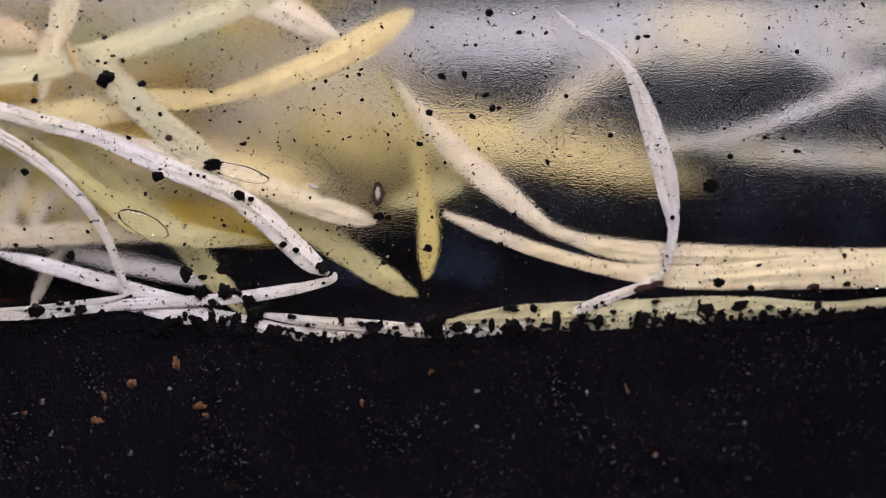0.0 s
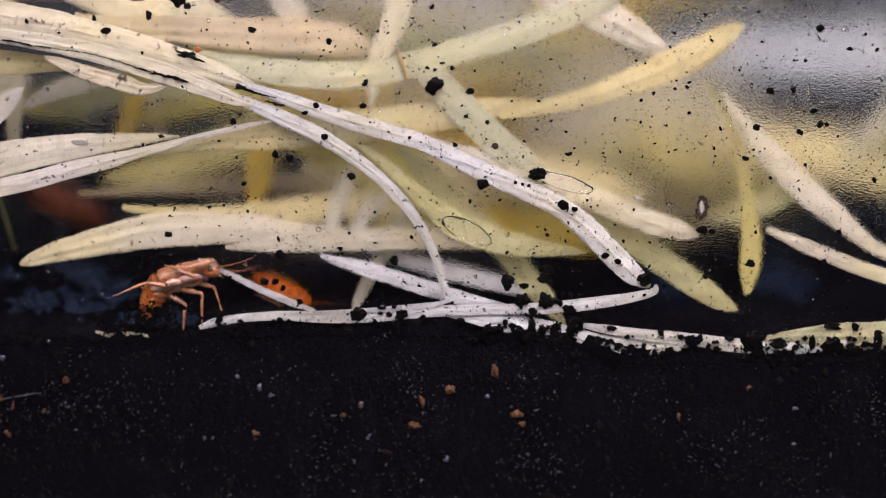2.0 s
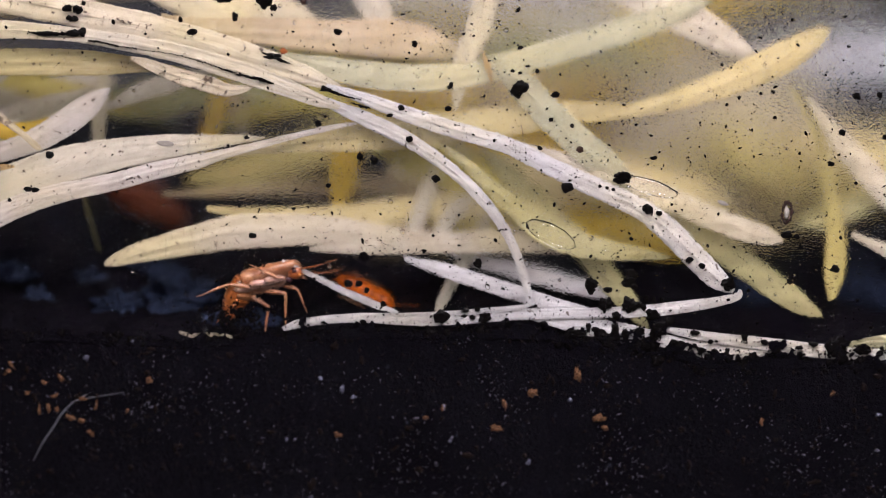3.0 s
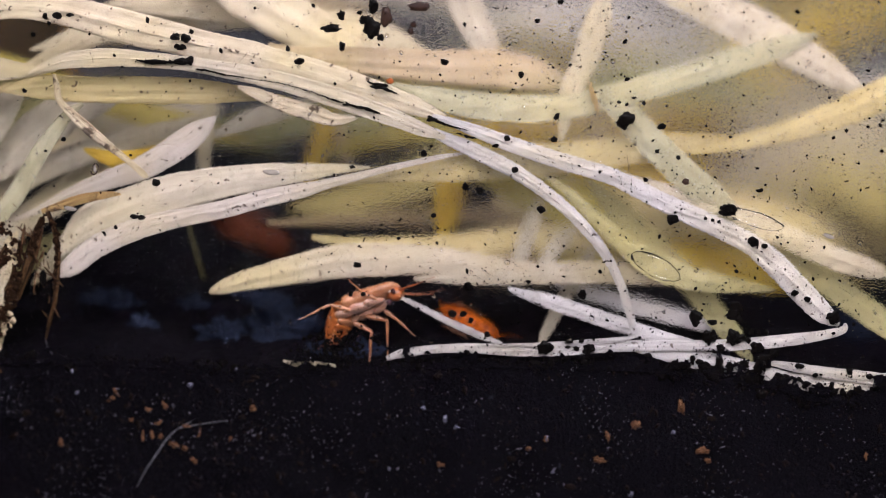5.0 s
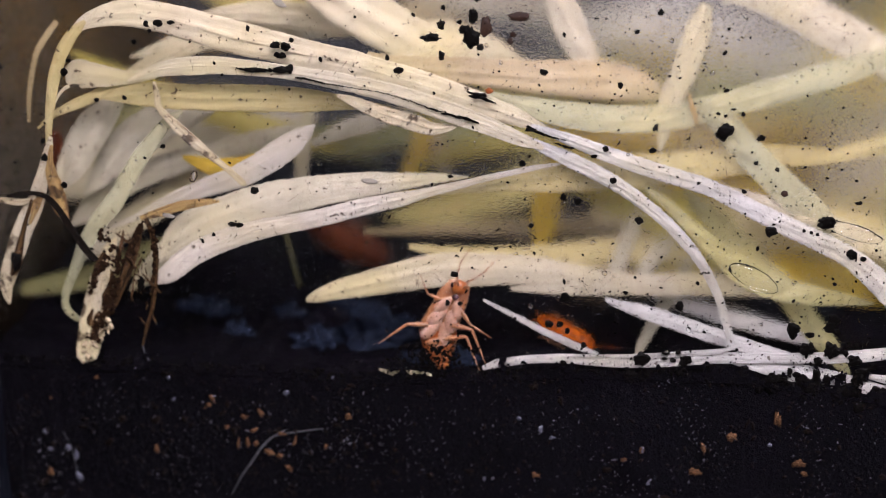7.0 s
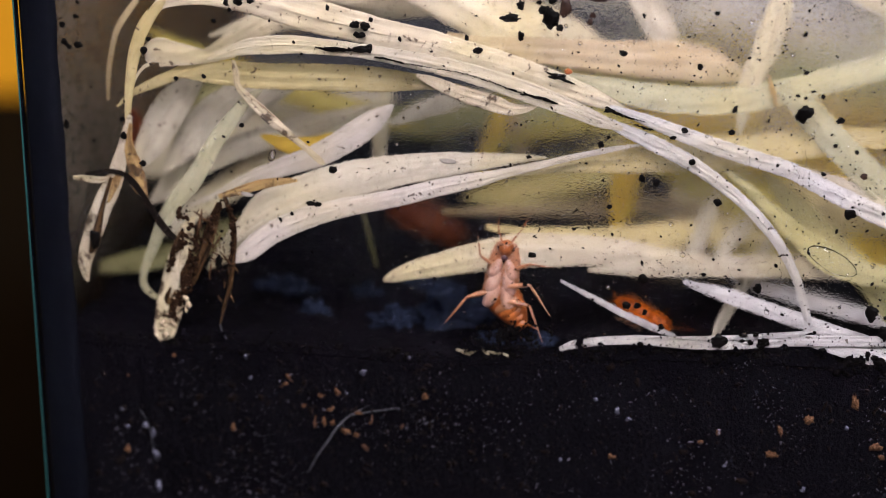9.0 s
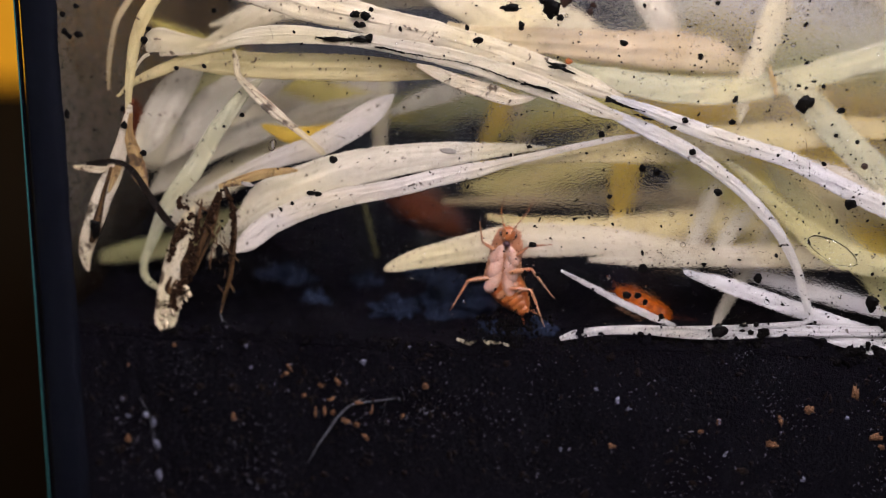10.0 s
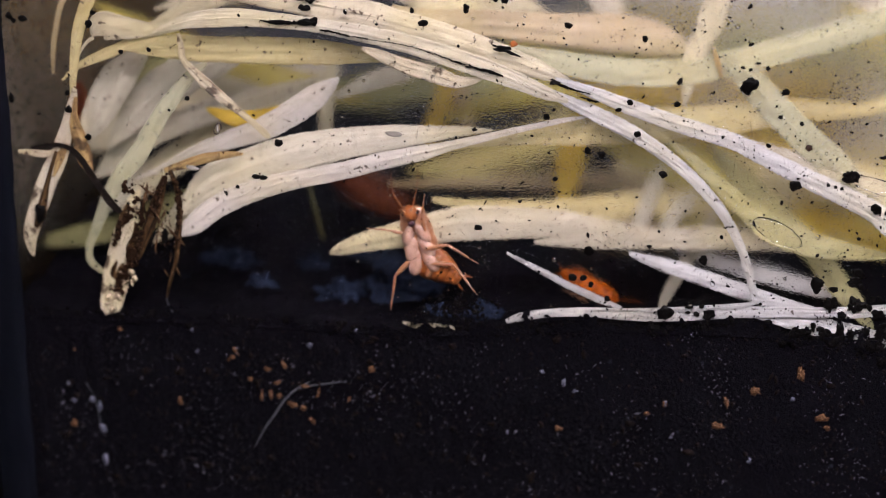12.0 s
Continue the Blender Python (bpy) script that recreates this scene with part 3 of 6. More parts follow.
grass_blade("white", "crinkled white grass blade creased along its length", [(-121.6, 0.8, 114.4, 0.38), (-119.1, 0.8, 115.3, 1.34), (-115.2, 0.8, 116.4, 2.49), (-111.3, 0.8, 116.8, 3.16), (-106.4, 0.8, 116.9, 3.06), (-100.7, 0.8, 116.4, 2.67), (-94.9, 0.8, 115.7, 2.47), (-89.2, 0.8, 114.7, 2.66), (-83.5, 0.8, 113.5, 3.04), (-77.8, 0.8, 112.1, 3.23), (-72.1, 0.8, 110.3, 3.41), (-66.5, 0.8, 108.3, 3.41), (-60.8, 0.8, 106.1, 3.03), (-55.2, 0.8, 103.7, 2.28), (-51.4, 0.8, 102.2, 0.76)])
grass_blade("snow", "white grass blade bent down to the soil", [(-53.4, 0.9, 106.1, 0.57), (-47.8, 0.9, 103.9, 1.89), (-40.4, 0.9, 100.9, 2.65), (-34.8, 0.9, 98.8, 2.84), (-29.1, 0.9, 96.9, 2.84), (-23.5, 0.9, 95, 2.84), (-17.9, 0.9, 92, 3.04), (-11.4, 0.9, 88.6, 3.23), (-5.7, 0.9, 85.8, 3.43), (-1, 0.9, 83.2, 3.62), (3.2, 0.9, 79.7, 4.01), (7.4, 0.9, 75.1, 4.02), (10.7, 0.9, 71.5, 3.84), (12.8, 0.9, 69.7, 2.5), (14.2, 0.9, 68.7, 0.77)])
grass_blade("snow", "white grass blade lying flat on the black soil", [(15.3, 0.6, 69, 0.58), (14.7, 0.6, 67.8, 1.35), (11.1, 0.6, 66.9, 1.73), (5.3, 0.6, 66.1, 2.12), (-1.4, 0.6, 65.5, 2.12), (-9.1, 0.6, 65.3, 1.92), (-16.8, 0.6, 65.3, 1.93), (-24.5, 0.6, 65.3, 2.12), (-32.2, 0.6, 64.9, 2.31), (-40, 0.6, 64.7, 2.12), (-47.7, 0.6, 65.2, 1.74), (-54.5, 0.6, 65.1, 1.45), (-59.8, 0.6, 64.4, 1.55), (-62.8, 0.6, 63.5, 0.78)])
grass_blade("snow", "slim white strand along the flat blade", [(-20, 0.5, 67.1, 0.48), (-22.5, 0.5, 66.6, 0.87), (-27.3, 0.5, 66.2, 0.96), (-34.1, 0.5, 65.8, 0.87), (-41.8, 0.5, 65.7, 0.58), (-49.6, 0.5, 65.6, 0.29)])
grass_blade("snow", "thin white grass blade arching down to the soil", [(-59.1, 1, 106.3, 0.38), (-53.5, 1, 103.2, 1.52), (-48, 1, 100.5, 2.47), (-43.3, 1, 98.1, 2.66), (-39.2, 1, 95.7, 2.47), (-35, 1, 92.6, 2.28), (-31.3, 1, 89.4, 2.09), (-27.7, 1, 85.4, 2), (-24.7, 1, 81, 1.72), (-22.4, 1, 75.8, 1.53), (-21, 1, 70.7, 1.44), (-20.4, 1, 67.1, 0.87)])
grass_blade("lilac", "white folded edge of a broad grass blade", [(-119, 1.6, 79, 1.76), (-116.6, 1.6, 80.3, 3.51), (-113, 1.6, 83.1, 3.89), (-109, 1.6, 85.2, 3.88), (-104, 1.6, 87, 3.68), (-99, 1.6, 88.3, 3.29), (-94.1, 1.6, 89.2, 3.09), (-89.2, 1.6, 90.2, 3.08), (-83.3, 1.6, 91.7, 2.98), (-76.5, 1.6, 93.1, 2.59), (-71.7, 1.6, 94.3, 1.72), (-65.9, 1.6, 95.7, 1.34), (-59.2, 1.6, 97.3, 1.05), (-53.4, 1.6, 98.5, 0.95), (-48.7, 1.6, 99.3, 0.48)])
grass_blade("shade", "broad pale grass blade seen along its inner face", [(-119.5, 5, 81.6, 1.57), (-114.5, 5, 86.2, 6.06), (-109.4, 5, 88.7, 6.63), (-101.4, 5, 91.5, 6.61), (-95.5, 5, 93, 6.01), (-89.6, 5, 94, 5.32), (-81.7, 5, 95, 4.24), (-75.9, 5, 95.5, 3.08), (-70.1, 5, 96, 1.73), (-64.8, 5, 96.2, 0.38)])
grass_blade("straw", "broad straw yellow grass blade", [(-72.1, 4, 93.5, 0.58), (-63.8, 4, 94.7, 2.11), (-57.1, 4, 95.7, 3.64), (-50.3, 4, 96.2, 4.97), (-42.6, 4, 96.8, 5.35), (-35, 4, 97.3, 5.53), (-25.4, 4, 98.2, 5.14), (-17.8, 4, 99.1, 4.38), (-11.1, 4, 99.8, 3.23), (-6.3, 4, 100.1, 2.09), (-2.5, 4, 100.2, 0.76)])
grass_blade("straw", "pointed yellow grass blade tip turned upward", [(-10.6, 3, 98.5, 0.76), (-5.4, 3, 99.4, 1.9), (-0.7, 3, 100.4, 2.66), (4.1, 3, 101.5, 3.23), (8.8, 3, 102.9, 3.98), (13.6, 3, 104.5, 4.74), (18.3, 3, 106.5, 5.3), (22.1, 3, 108.2, 5.3), (25.8, 3, 110.3, 4.54), (28.6, 3, 112.1, 3.03), (30.3, 3, 113.3, 0.95)])
grass_blade("straw", "straw coloured grass blade lying level", [(-127.6, 5, 110.6, 0.39), (-124.1, 5, 110.9, 2.52), (-120.2, 5, 111.1, 4.07), (-115.3, 5, 110.7, 4.45), (-110.4, 5, 110.4, 4.64), (-100.6, 5, 110.2, 4.62), (-92.9, 5, 109.8, 4.23), (-87.1, 5, 109.4, 2.88), (-81.3, 5, 108.8, 1.34), (-77.5, 5, 108.4, 0.38)])
grass_blade("cream", "tapered cream grass blade with a frayed end", [(-133.1, 5, 113.1, 0.58), (-131.4, 5, 114.7, 4.86), (-128.8, 5, 114.5, 4.47), (-125.4, 5, 114.2, 3.3), (-121.5, 5, 114, 1.94), (-117.6, 5, 114.1, 0.58)])
grass_blade("straw", "narrow straw grass blade crossing the heap", [(-139, 6, 105, 0.39), (-135.9, 6, 107.5, 1.17), (-131.3, 6, 109.5, 1.95), (-126.2, 6, 111.6, 1.95), (-121.2, 6, 113.4, 1.36), (-117.2, 6, 114.8, 0.58)])
grass_blade("cream", "blurred cream blade behind the arch", [(-129.4, 16.2, 108.5, 0.39), (-126.8, 16.2, 110, 2.57), (-121.1, 16.2, 113.5, 3.36), (-114.9, 16.2, 116.5, 3.55), (-108.8, 16.2, 118.9, 3.36), (-105.3, 16.2, 120.3, 0.39)])
grass_blade("rotbase", "withered pinkish white grass sheath with torn edge", [(-86, 1.2, 111.5, 0.57), (-83.6, 1.2, 110.5, 1.71), (-80.8, 1.2, 109.2, 2.28), (-77, 1.2, 107.7, 2.66), (-73.2, 1.2, 106.6, 2.85), (-70.4, 1.2, 105.6, 2.28), (-67.5, 1.2, 105.7, 1.33), (-65.4, 1.2, 106.4, 0.38)])
grass_blade("shade", "wide grey white grass blade leaning in shade", [(-124.4, 12, 109.9, 0.59), (-127.8, 12, 106.9, 4.54), (-131.2, 12, 103.1, 6.33), (-133.6, 12, 99.3, 5.95), (-135.6, 12, 95.9, 4.77), (-137.5, 12, 92.4, 1.2)])
grass_blade("pale", "pale jointed grass stalk rooted in the soil", [(-113, 3, 108.6, 0.77), (-115.6, 3, 106.7, 1.93), (-118.2, 3, 103.7, 2.52), (-120.8, 3, 100.4, 2.91), (-123, 3, 97, 3.11), (-125.7, 3, 92.7, 3.32), (-128.3, 3, 89.7, 3.13), (-131.1, 3, 85.6, 2.75), (-132.8, 3, 82.1, 2.16), (-134.2, 3, 79, 1.77), (-135.4, 3, 75.9, 1.38), (-135.3, 3, 73.4, 1.38), (-133.4, 3, 71.6, 0.99), (-131.9, 3, 71, 0.4)])
grass_blade("shade", "white grass blade deep in the heap, coloured as in shade", [(-138, 20.4, 83.6, 0.4), (-134.3, 20.4, 86.5, 3.98), (-128.3, 20.4, 91.1, 4.78), (-122, 20.4, 93.8, 4.58), (-113.8, 20.4, 96.5, 4.18), (-105.5, 20.4, 98.9, 3.18), (-97.5, 20.4, 100.9, 1.79), (-95.5, 20.4, 101.4, 0.4)])
grass_blade("shade", "soft grass blade low in the heap, coloured as in shade", [(-138.6, 24.6, 76.4, 0.4), (-134.6, 24.6, 79, 4.01), (-126.5, 24.6, 84.3, 5.42), (-118, 24.6, 89.4, 5.42), (-109.6, 24.6, 93.5, 4.61), (-101.3, 24.6, 97.1, 3.41), (-97.8, 24.6, 98.7, 0.4)])
grass_blade("lilac", "fibrous white grass blade with a tan streak", [(-127.1, 6, 87.4, 0.59), (-121.5, 6, 89.6, 1.57), (-116.4, 6, 92.1, 2.35), (-110.3, 6, 94.3, 3.31), (-104.3, 6, 96.3, 4.08), (-99.3, 6, 99, 4.46), (-95.3, 6, 101.7, 4.25), (-92.3, 6, 104, 2.32), (-90.8, 6, 105.2, 0.39)])
grass_blade("shade", "broad shaded grass blade near the stalk base", [(-125.4, 9, 74.9, 0.39), (-122.8, 9, 77.2, 2.92), (-117.5, 9, 81.8, 5.84), (-110.3, 9, 85.4, 5.84), (-102.3, 9, 87.9, 4.48), (-94.2, 9, 90, 2.53), (-91.5, 9, 90.6, 0.39)])
grass_blade("rot", "withered pink stem with brown edges hanging askew", [(-117.2, 1, 114.2, 0.58), (-116.8, 1, 112.1, 1.06), (-116.5, 1, 109.6, 1.15), (-114.2, 1, 106.9, 1.64), (-111, 1, 103.7, 1.92), (-108.1, 1, 101.2, 1.35), (-105.3, 1, 98.8, 1.06), (-103, 1, 96.6, 1.16), (-102.3, 1, 96, 0.48)])
grass_blade("straw", "twisted yellow strand of dry grass", [(-128.4, 1.2, 124.6, 0.58), (-129.9, 1.2, 123.3, 1.73), (-131.5, 1.2, 121.4, 2.22), (-133.2, 1.2, 118.4, 2.32), (-134.5, 1.2, 114.5, 2.13), (-135.3, 1.2, 110.6, 1.74), (-135.8, 1.2, 107.1, 1.36), (-136.2, 1.2, 103.2, 0.88)])
grass_blade("cream", "thin straw loop beside the twisted strand", [(-131.9, 1.6, 113.4, 0.68), (-132.9, 1.6, 112.9, 0.58), (-134.2, 1.6, 111.3, 0.48), (-135.3, 1.6, 109, 0.49), (-135.8, 1.6, 107, 0.29)])
grass_blade("rotyellow", "withered yellow leaf with brown margins", [(-135.5, 0.8, 103.3, 0.58), (-136.1, 0.8, 99.8, 1.56), (-135.3, 0.8, 95.8, 2.63), (-134.6, 0.8, 92.3, 2.63), (-133.7, 0.8, 89.8, 0.98), (-133.4, 0.8, 88.8, 0.39)])
grass_blade("rotbase", "cream stalk stained with brown rot", [(-135.6, 0.9, 104.7, 0.78), (-136.4, 0.9, 101.3, 1.95), (-137.6, 0.9, 97.6, 2.34), (-139.1, 0.9, 93.2, 3.13), (-141.4, 0.9, 88.7, 3.53), (-143.5, 0.9, 83.6, 3.34), (-145.1, 0.9, 79, 2.57), (-145.1, 0.9, 76.3, 1.38), (-144.8, 0.9, 75, 0.4)])
grass_blade("darkwood", "dark brown rotten twig across the stalks", [(-143.9, 0.5, 94.4, 0.49), (-141.4, 0.5, 94.7, 0.98), (-138.9, 0.5, 94.9, 0.78), (-136.5, 0.5, 93.9, 0.98), (-134.6, 0.5, 91.4, 1.17), (-132.8, 0.5, 88.3, 1.17), (-131, 0.5, 85.3, 1.37), (-129.6, 0.5, 83.6, 1.17), (-128.5, 0.5, 82.6, 0.39)])
grass_blade("rotbase", "thick cream stalk base blackened by rot", [(-125.3, 0.5, 86.9, 0.58), (-126.6, 0.5, 84.6, 2.54), (-127.6, 0.5, 81.3, 3.72), (-128.8, 0.5, 77.2, 4.51), (-130.1, 0.5, 72.6, 4.72), (-131.1, 0.5, 68.7, 4.34), (-131.6, 0.5, 66.4, 3.95), (-131.9, 0.5, 65, 3.16), (-131.9, 0.5, 64.2, 2.17)])
grass_blade("brown", "brown fibrous strip drooping from the stalk", [(-119.9, 0.8, 90.3, 0.78), (-119.1, 0.8, 87.8, 0.97), (-118.6, 0.8, 84.3, 0.97), (-118.9, 0.8, 79.7, 0.98), (-119.7, 0.8, 74.6, 0.78), (-121, 0.8, 70.5, 0.69), (-121.8, 0.8, 67.5, 0.29)])
grass_blade("brown", "frayed brown fibres beside the stalk base", [(-121, 1.2, 89.2, 0.78), (-122.2, 1.2, 85.7, 1.95), (-123.7, 1.2, 81.6, 2.15), (-125.3, 1.2, 77.5, 1.57), (-126.3, 1.2, 74.5, 0.59)])
grass_blade("rotyellow", "tan dry leaf sheath lying level", [(-121.1, 1.6, 90.1, 0.78), (-117.6, 1.6, 91.1, 1.55), (-113.6, 1.6, 92.3, 1.74), (-109.6, 1.6, 92.9, 1.16), (-107.2, 1.6, 93, 0.39)])
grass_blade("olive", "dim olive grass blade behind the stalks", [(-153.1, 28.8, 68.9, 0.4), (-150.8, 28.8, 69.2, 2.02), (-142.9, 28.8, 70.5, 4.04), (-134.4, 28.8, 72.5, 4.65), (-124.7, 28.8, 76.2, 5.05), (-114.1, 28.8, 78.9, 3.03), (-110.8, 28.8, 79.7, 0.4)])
grass_blade("cream", "pointed straw grass blade over the insect", [(-93.7, 6, 74, 0.59), (-91.9, 6, 74.7, 2.15), (-88.4, 6, 75.8, 3.32), (-83.4, 6, 76.9, 4.29), (-77.5, 6, 78.1, 5.26), (-70.6, 6, 79.3, 6.02), (-62.8, 6, 79.5, 5.82), (-55, 6, 79.4, 5.04), (-47.3, 6, 78.6, 3.87), (-38.6, 6, 77.9, 1.94), (-31, 6, 77.5, 0.48)])
grass_blade("cream", "cream grass blade low over the soil", [(-58.1, 5, 76.4, 0.78), (-49.4, 5, 76.5, 2.52), (-40.7, 5, 76.8, 3.28), (-32, 5, 77, 3.86), (-24.2, 5, 77.1, 4.24), (-16.5, 5, 76.9, 4.24), (-10.8, 5, 76.1, 2.89), (-6, 5, 75.2, 0.58)])
grass_blade("straw", "torn straw grass blade with a frayed tip", [(-75.9, 9, 82.9, 0.78), (-73.8, 9, 82.5, 1.37), (-69.9, 9, 82.1, 1.56), (-63, 9, 81.5, 2.53), (-55.2, 9, 81.2, 3.31), (-45.5, 9, 81.6, 4.28), (-35.9, 9, 82.3, 4.66), (-26.2, 9, 82.4, 4.46), (-19.5, 9, 81.9, 2.91), (-15.7, 9, 81.4, 0.39)])
grass_blade("tan", "tan grass blade out of focus deep in the heap", [(-85.1, 20.4, 82.4, 0.99), (-74, 20.4, 82.6, 1.79), (-59.1, 20.4, 83, 2.39), (-44.2, 20.4, 83.4, 3.38), (-29.4, 20.4, 83, 4.97), (-14.7, 20.4, 81.6, 4.97), (-9.4, 20.4, 81.1, 0.4)])
grass_blade("ochre", "ochre yellow standing blade behind the heap", [(-49.8, 16.2, 98.4, 0.39), (-51.1, 16.2, 93.4, 4.54), (-52.2, 16.2, 89.4, 4.93), (-53, 16.2, 84.4, 4.34), (-53.8, 16.2, 81.3, 1.97), (-54.5, 16.2, 79.1, 0.39)])
grass_blade("ochre", "bright ochre yellow grass blade", [(-19.2, 11, 80.6, 0.39), (-17.2, 11, 80.1, 1.95), (-11.5, 11, 78.5, 4.88), (-4.8, 11, 76.3, 6.45), (1.9, 11, 74.4, 5.47), (9.7, 11, 73, 2.93), (14.4, 11, 72.2, 0.98)])
grass_blade("green", "pale yellow green grass blade slanting down", [(-35, 3, 94.9, 0.57), (-31.3, 3, 92.1, 1.72), (-26.7, 3, 87.5, 2.49), (-22.1, 3, 83, 3.45), (-17.4, 3, 79.3, 4.8), (-12.6, 3, 77.1, 4.42), (-6.9, 3, 75.8, 3.46), (-0.2, 3, 74.8, 1.92), (3.6, 3, 74.3, 0.48)])
grass_blade("green", "pale green grass blade slanting to the soil", [(-28.1, 7, 93.6, 0.58), (-25.8, 7, 90.6, 2.88), (-22, 7, 86.5, 4.62), (-17.4, 7, 81.4, 4.63), (-11.7, 7, 75.7, 4.45), (-7.1, 7, 69.5, 4.27), (-3.3, 7, 64.4, 3.51), (-0.5, 7, 60.2, 0.98)])
grass_blade("pale", "translucent pale grass blade slanting across", [(-25.7, 2.4, 109.9, 0.38), (-23.9, 2.4, 107.9, 2.84), (-21.3, 2.4, 105.4, 4.54), (-17.7, 2.4, 101.4, 5.12), (-13.1, 2.4, 96.4, 5.13), (-8.4, 2.4, 91.9, 5.33), (-4.7, 2.4, 87.9, 4.77), (-1, 2.4, 83.8, 2.87), (0.4, 2.4, 82, 0.48)])
grass_blade("green", "yellow green grass blade ending in a blunt tip", [(-1, 6, 83.8, 0.38), (3.8, 6, 80.7, 2.51), (8.5, 6, 77.3, 3.86), (13.3, 6, 73.9, 4.64), (18.1, 6, 70.3, 4.66), (22.9, 6, 66.6, 4.28), (26.2, 6, 64.2, 3.31), (28.4, 6, 62.9, 1.75), (29.4, 6, 62.3, 0.39)])
grass_blade("rotyellow", "rust brown torn edge of a pale blade", [(-27.1, 2, 111.1, 0.38), (-26.7, 2, 109.4, 0.85), (-26.1, 2, 107.5, 0.85), (-25.9, 2, 105.7, 0.38)])
grass_blade("cream", "cream grass blade with a split edge", [(-26.4, 2.5, 96.6, 0.38), (-20.7, 2.5, 94.3, 1.33), (-16, 2.5, 92.6, 2.28), (-10.4, 2.5, 90.4, 3.05), (-4.7, 2.5, 88.2, 3.62), (0.9, 2.5, 85.9, 4.01), (6.6, 2.5, 83.2, 4.02), (12.3, 2.5, 80.5, 4.02), (17, 2.5, 78.6, 3.84), (20.8, 2.5, 77.5, 2.5), (22.7, 2.5, 76.8, 0.58)])
grass_blade("yellow", "thin ochre grass blade standing on its tip", [(24.3, 6, 103.1, 0.38), (26.9, 6, 98.4, 1.15), (28.8, 6, 93.9, 1.53), (30.2, 6, 89, 1.92), (30.9, 6, 84, 2.31), (31.4, 6, 80, 2.71), (31.8, 6, 75, 3.49), (31.5, 6, 69.9, 3.5), (31.1, 6, 66.4, 1.95), (30.6, 6, 65.1, 0.39)])
grass_blade("green", "short yellow green grass blade behind", [(24, 7, 78.1, 0.58), (28.8, 7, 79, 3.29), (33.6, 7, 80.4, 3.87), (38.3, 7, 82.7, 3.48), (41.2, 7, 84.2, 0.77)])
grass_blade("cream", "pale yellow grass blade curving to the soil", [(27.1, 4, 101.6, 0.57), (30.2, 4, 96.5, 2.67), (35.2, 4, 90.1, 4.21), (39.9, 4, 84.9, 4.61), (44.5, 4, 80.6, 4.24), (48.3, 4, 77.2, 3.28), (52.1, 4, 73.9, 2.32), (55.9, 4, 71.9, 2.33), (62.7, 4, 69.5, 3.5), (70.5, 4, 68, 4.09), (79.3, 4, 67, 4.3), (89.1, 4, 66.2, 3.92), (99, 4, 65.9, 2.95), (110.6, 4, 65.9, 1.58), (118.7, 4, 65.7, 0.5)])
grass_blade("cream", "pale grass blade lying low along the soil", [(34.2, 3, 77.7, 0.96), (40.4, 3, 74.6, 2.31), (45.2, 3, 72.4, 2.51), (50.9, 3, 69.9, 2.52), (57.7, 3, 67.5, 2.52), (64.5, 3, 65.6, 2.92), (70.3, 3, 64.6, 3.7), (76.2, 3, 63.7, 4.1), (84, 3, 63.4, 4.7), (93.8, 3, 63.4, 5.49), (103.7, 3, 63.3, 6.1), (113.6, 3, 63.2, 5.93), (121.5, 3, 62.8, 0.99)])
grass_blade("snow", "slender white grass blade arching alone", [(54.3, 1.2, 112.2, 0.38), (58.5, 1.2, 108.6, 1.14), (62.7, 1.2, 105.8, 1.33), (65.5, 1.2, 102.9, 1.71), (67.3, 1.2, 98.9, 2.48), (69.1, 1.2, 93.9, 3.44), (70.5, 1.2, 88.9, 3.83), (71.9, 1.2, 83.9, 4.04), (72.6, 1.2, 79.3, 3.66), (73.2, 1.2, 75.3, 2.51), (73.1, 1.2, 71.8, 1.74), (72.4, 1.2, 68.3, 1.55), (71.8, 1.2, 65.6, 0.78)])
grass_blade("snow", "small white blade end lying on the soil", [(72.2, 0.8, 66.3, 0.48), (69, 0.8, 64, 1.36), (64.1, 0.8, 62.3, 1.75), (60.2, 0.8, 61, 1.94), (56.3, 0.8, 59.5, 1.75), (53.3, 0.8, 58, 0.78)])
grass_blade("pale", "flat pale green grass blade pressed in the soil", [(32.9, 0.7, 58.8, 0.77), (38.7, 0.7, 59.2, 2.32), (44.6, 0.7, 59, 4.26), (50.4, 0.7, 58.8, 5.04), (59.2, 0.7, 58.6, 5.25), (68.9, 0.7, 58.5, 5.06), (78.7, 0.7, 58.5, 4.88), (88.5, 0.7, 58.2, 3.91), (96.4, 0.7, 57.6, 2.75), (103.3, 0.7, 57.7, 1.97), (110, 0.7, 58.1, 1.77), (117.1, 0.7, 58.4, 0.4)])
grass_blade("snow", "white grass blade half buried in crumbs", [(-20.7, 0.8, 64.7, 0.58), (-16.8, 0.8, 64, 1.73), (-12, 0.8, 63.1, 3.08), (-7.2, 0.8, 62, 3.86), (-3.4, 0.8, 61.1, 3.86), (1.4, 0.8, 59.8, 3.48), (6.2, 0.8, 58.5, 3.48), (11.9, 0.8, 57.7, 3.29), (16.7, 0.8, 57.6, 2.52), (20.6, 0.8, 58.1, 0.77)])
grass_blade("snow", "narrow white blade along the soil line", [(0.9, 0.6, 62.5, 0.58), (6.2, 0.6, 61.4, 1.54), (12, 0.6, 60.3, 1.93), (19.6, 0.6, 59.2, 2.32), (26.3, 0.6, 58.1, 2.52), (34, 0.6, 57.2, 2.33), (41.7, 0.6, 57.1, 1.94), (48.4, 0.6, 57.9, 0.97)])
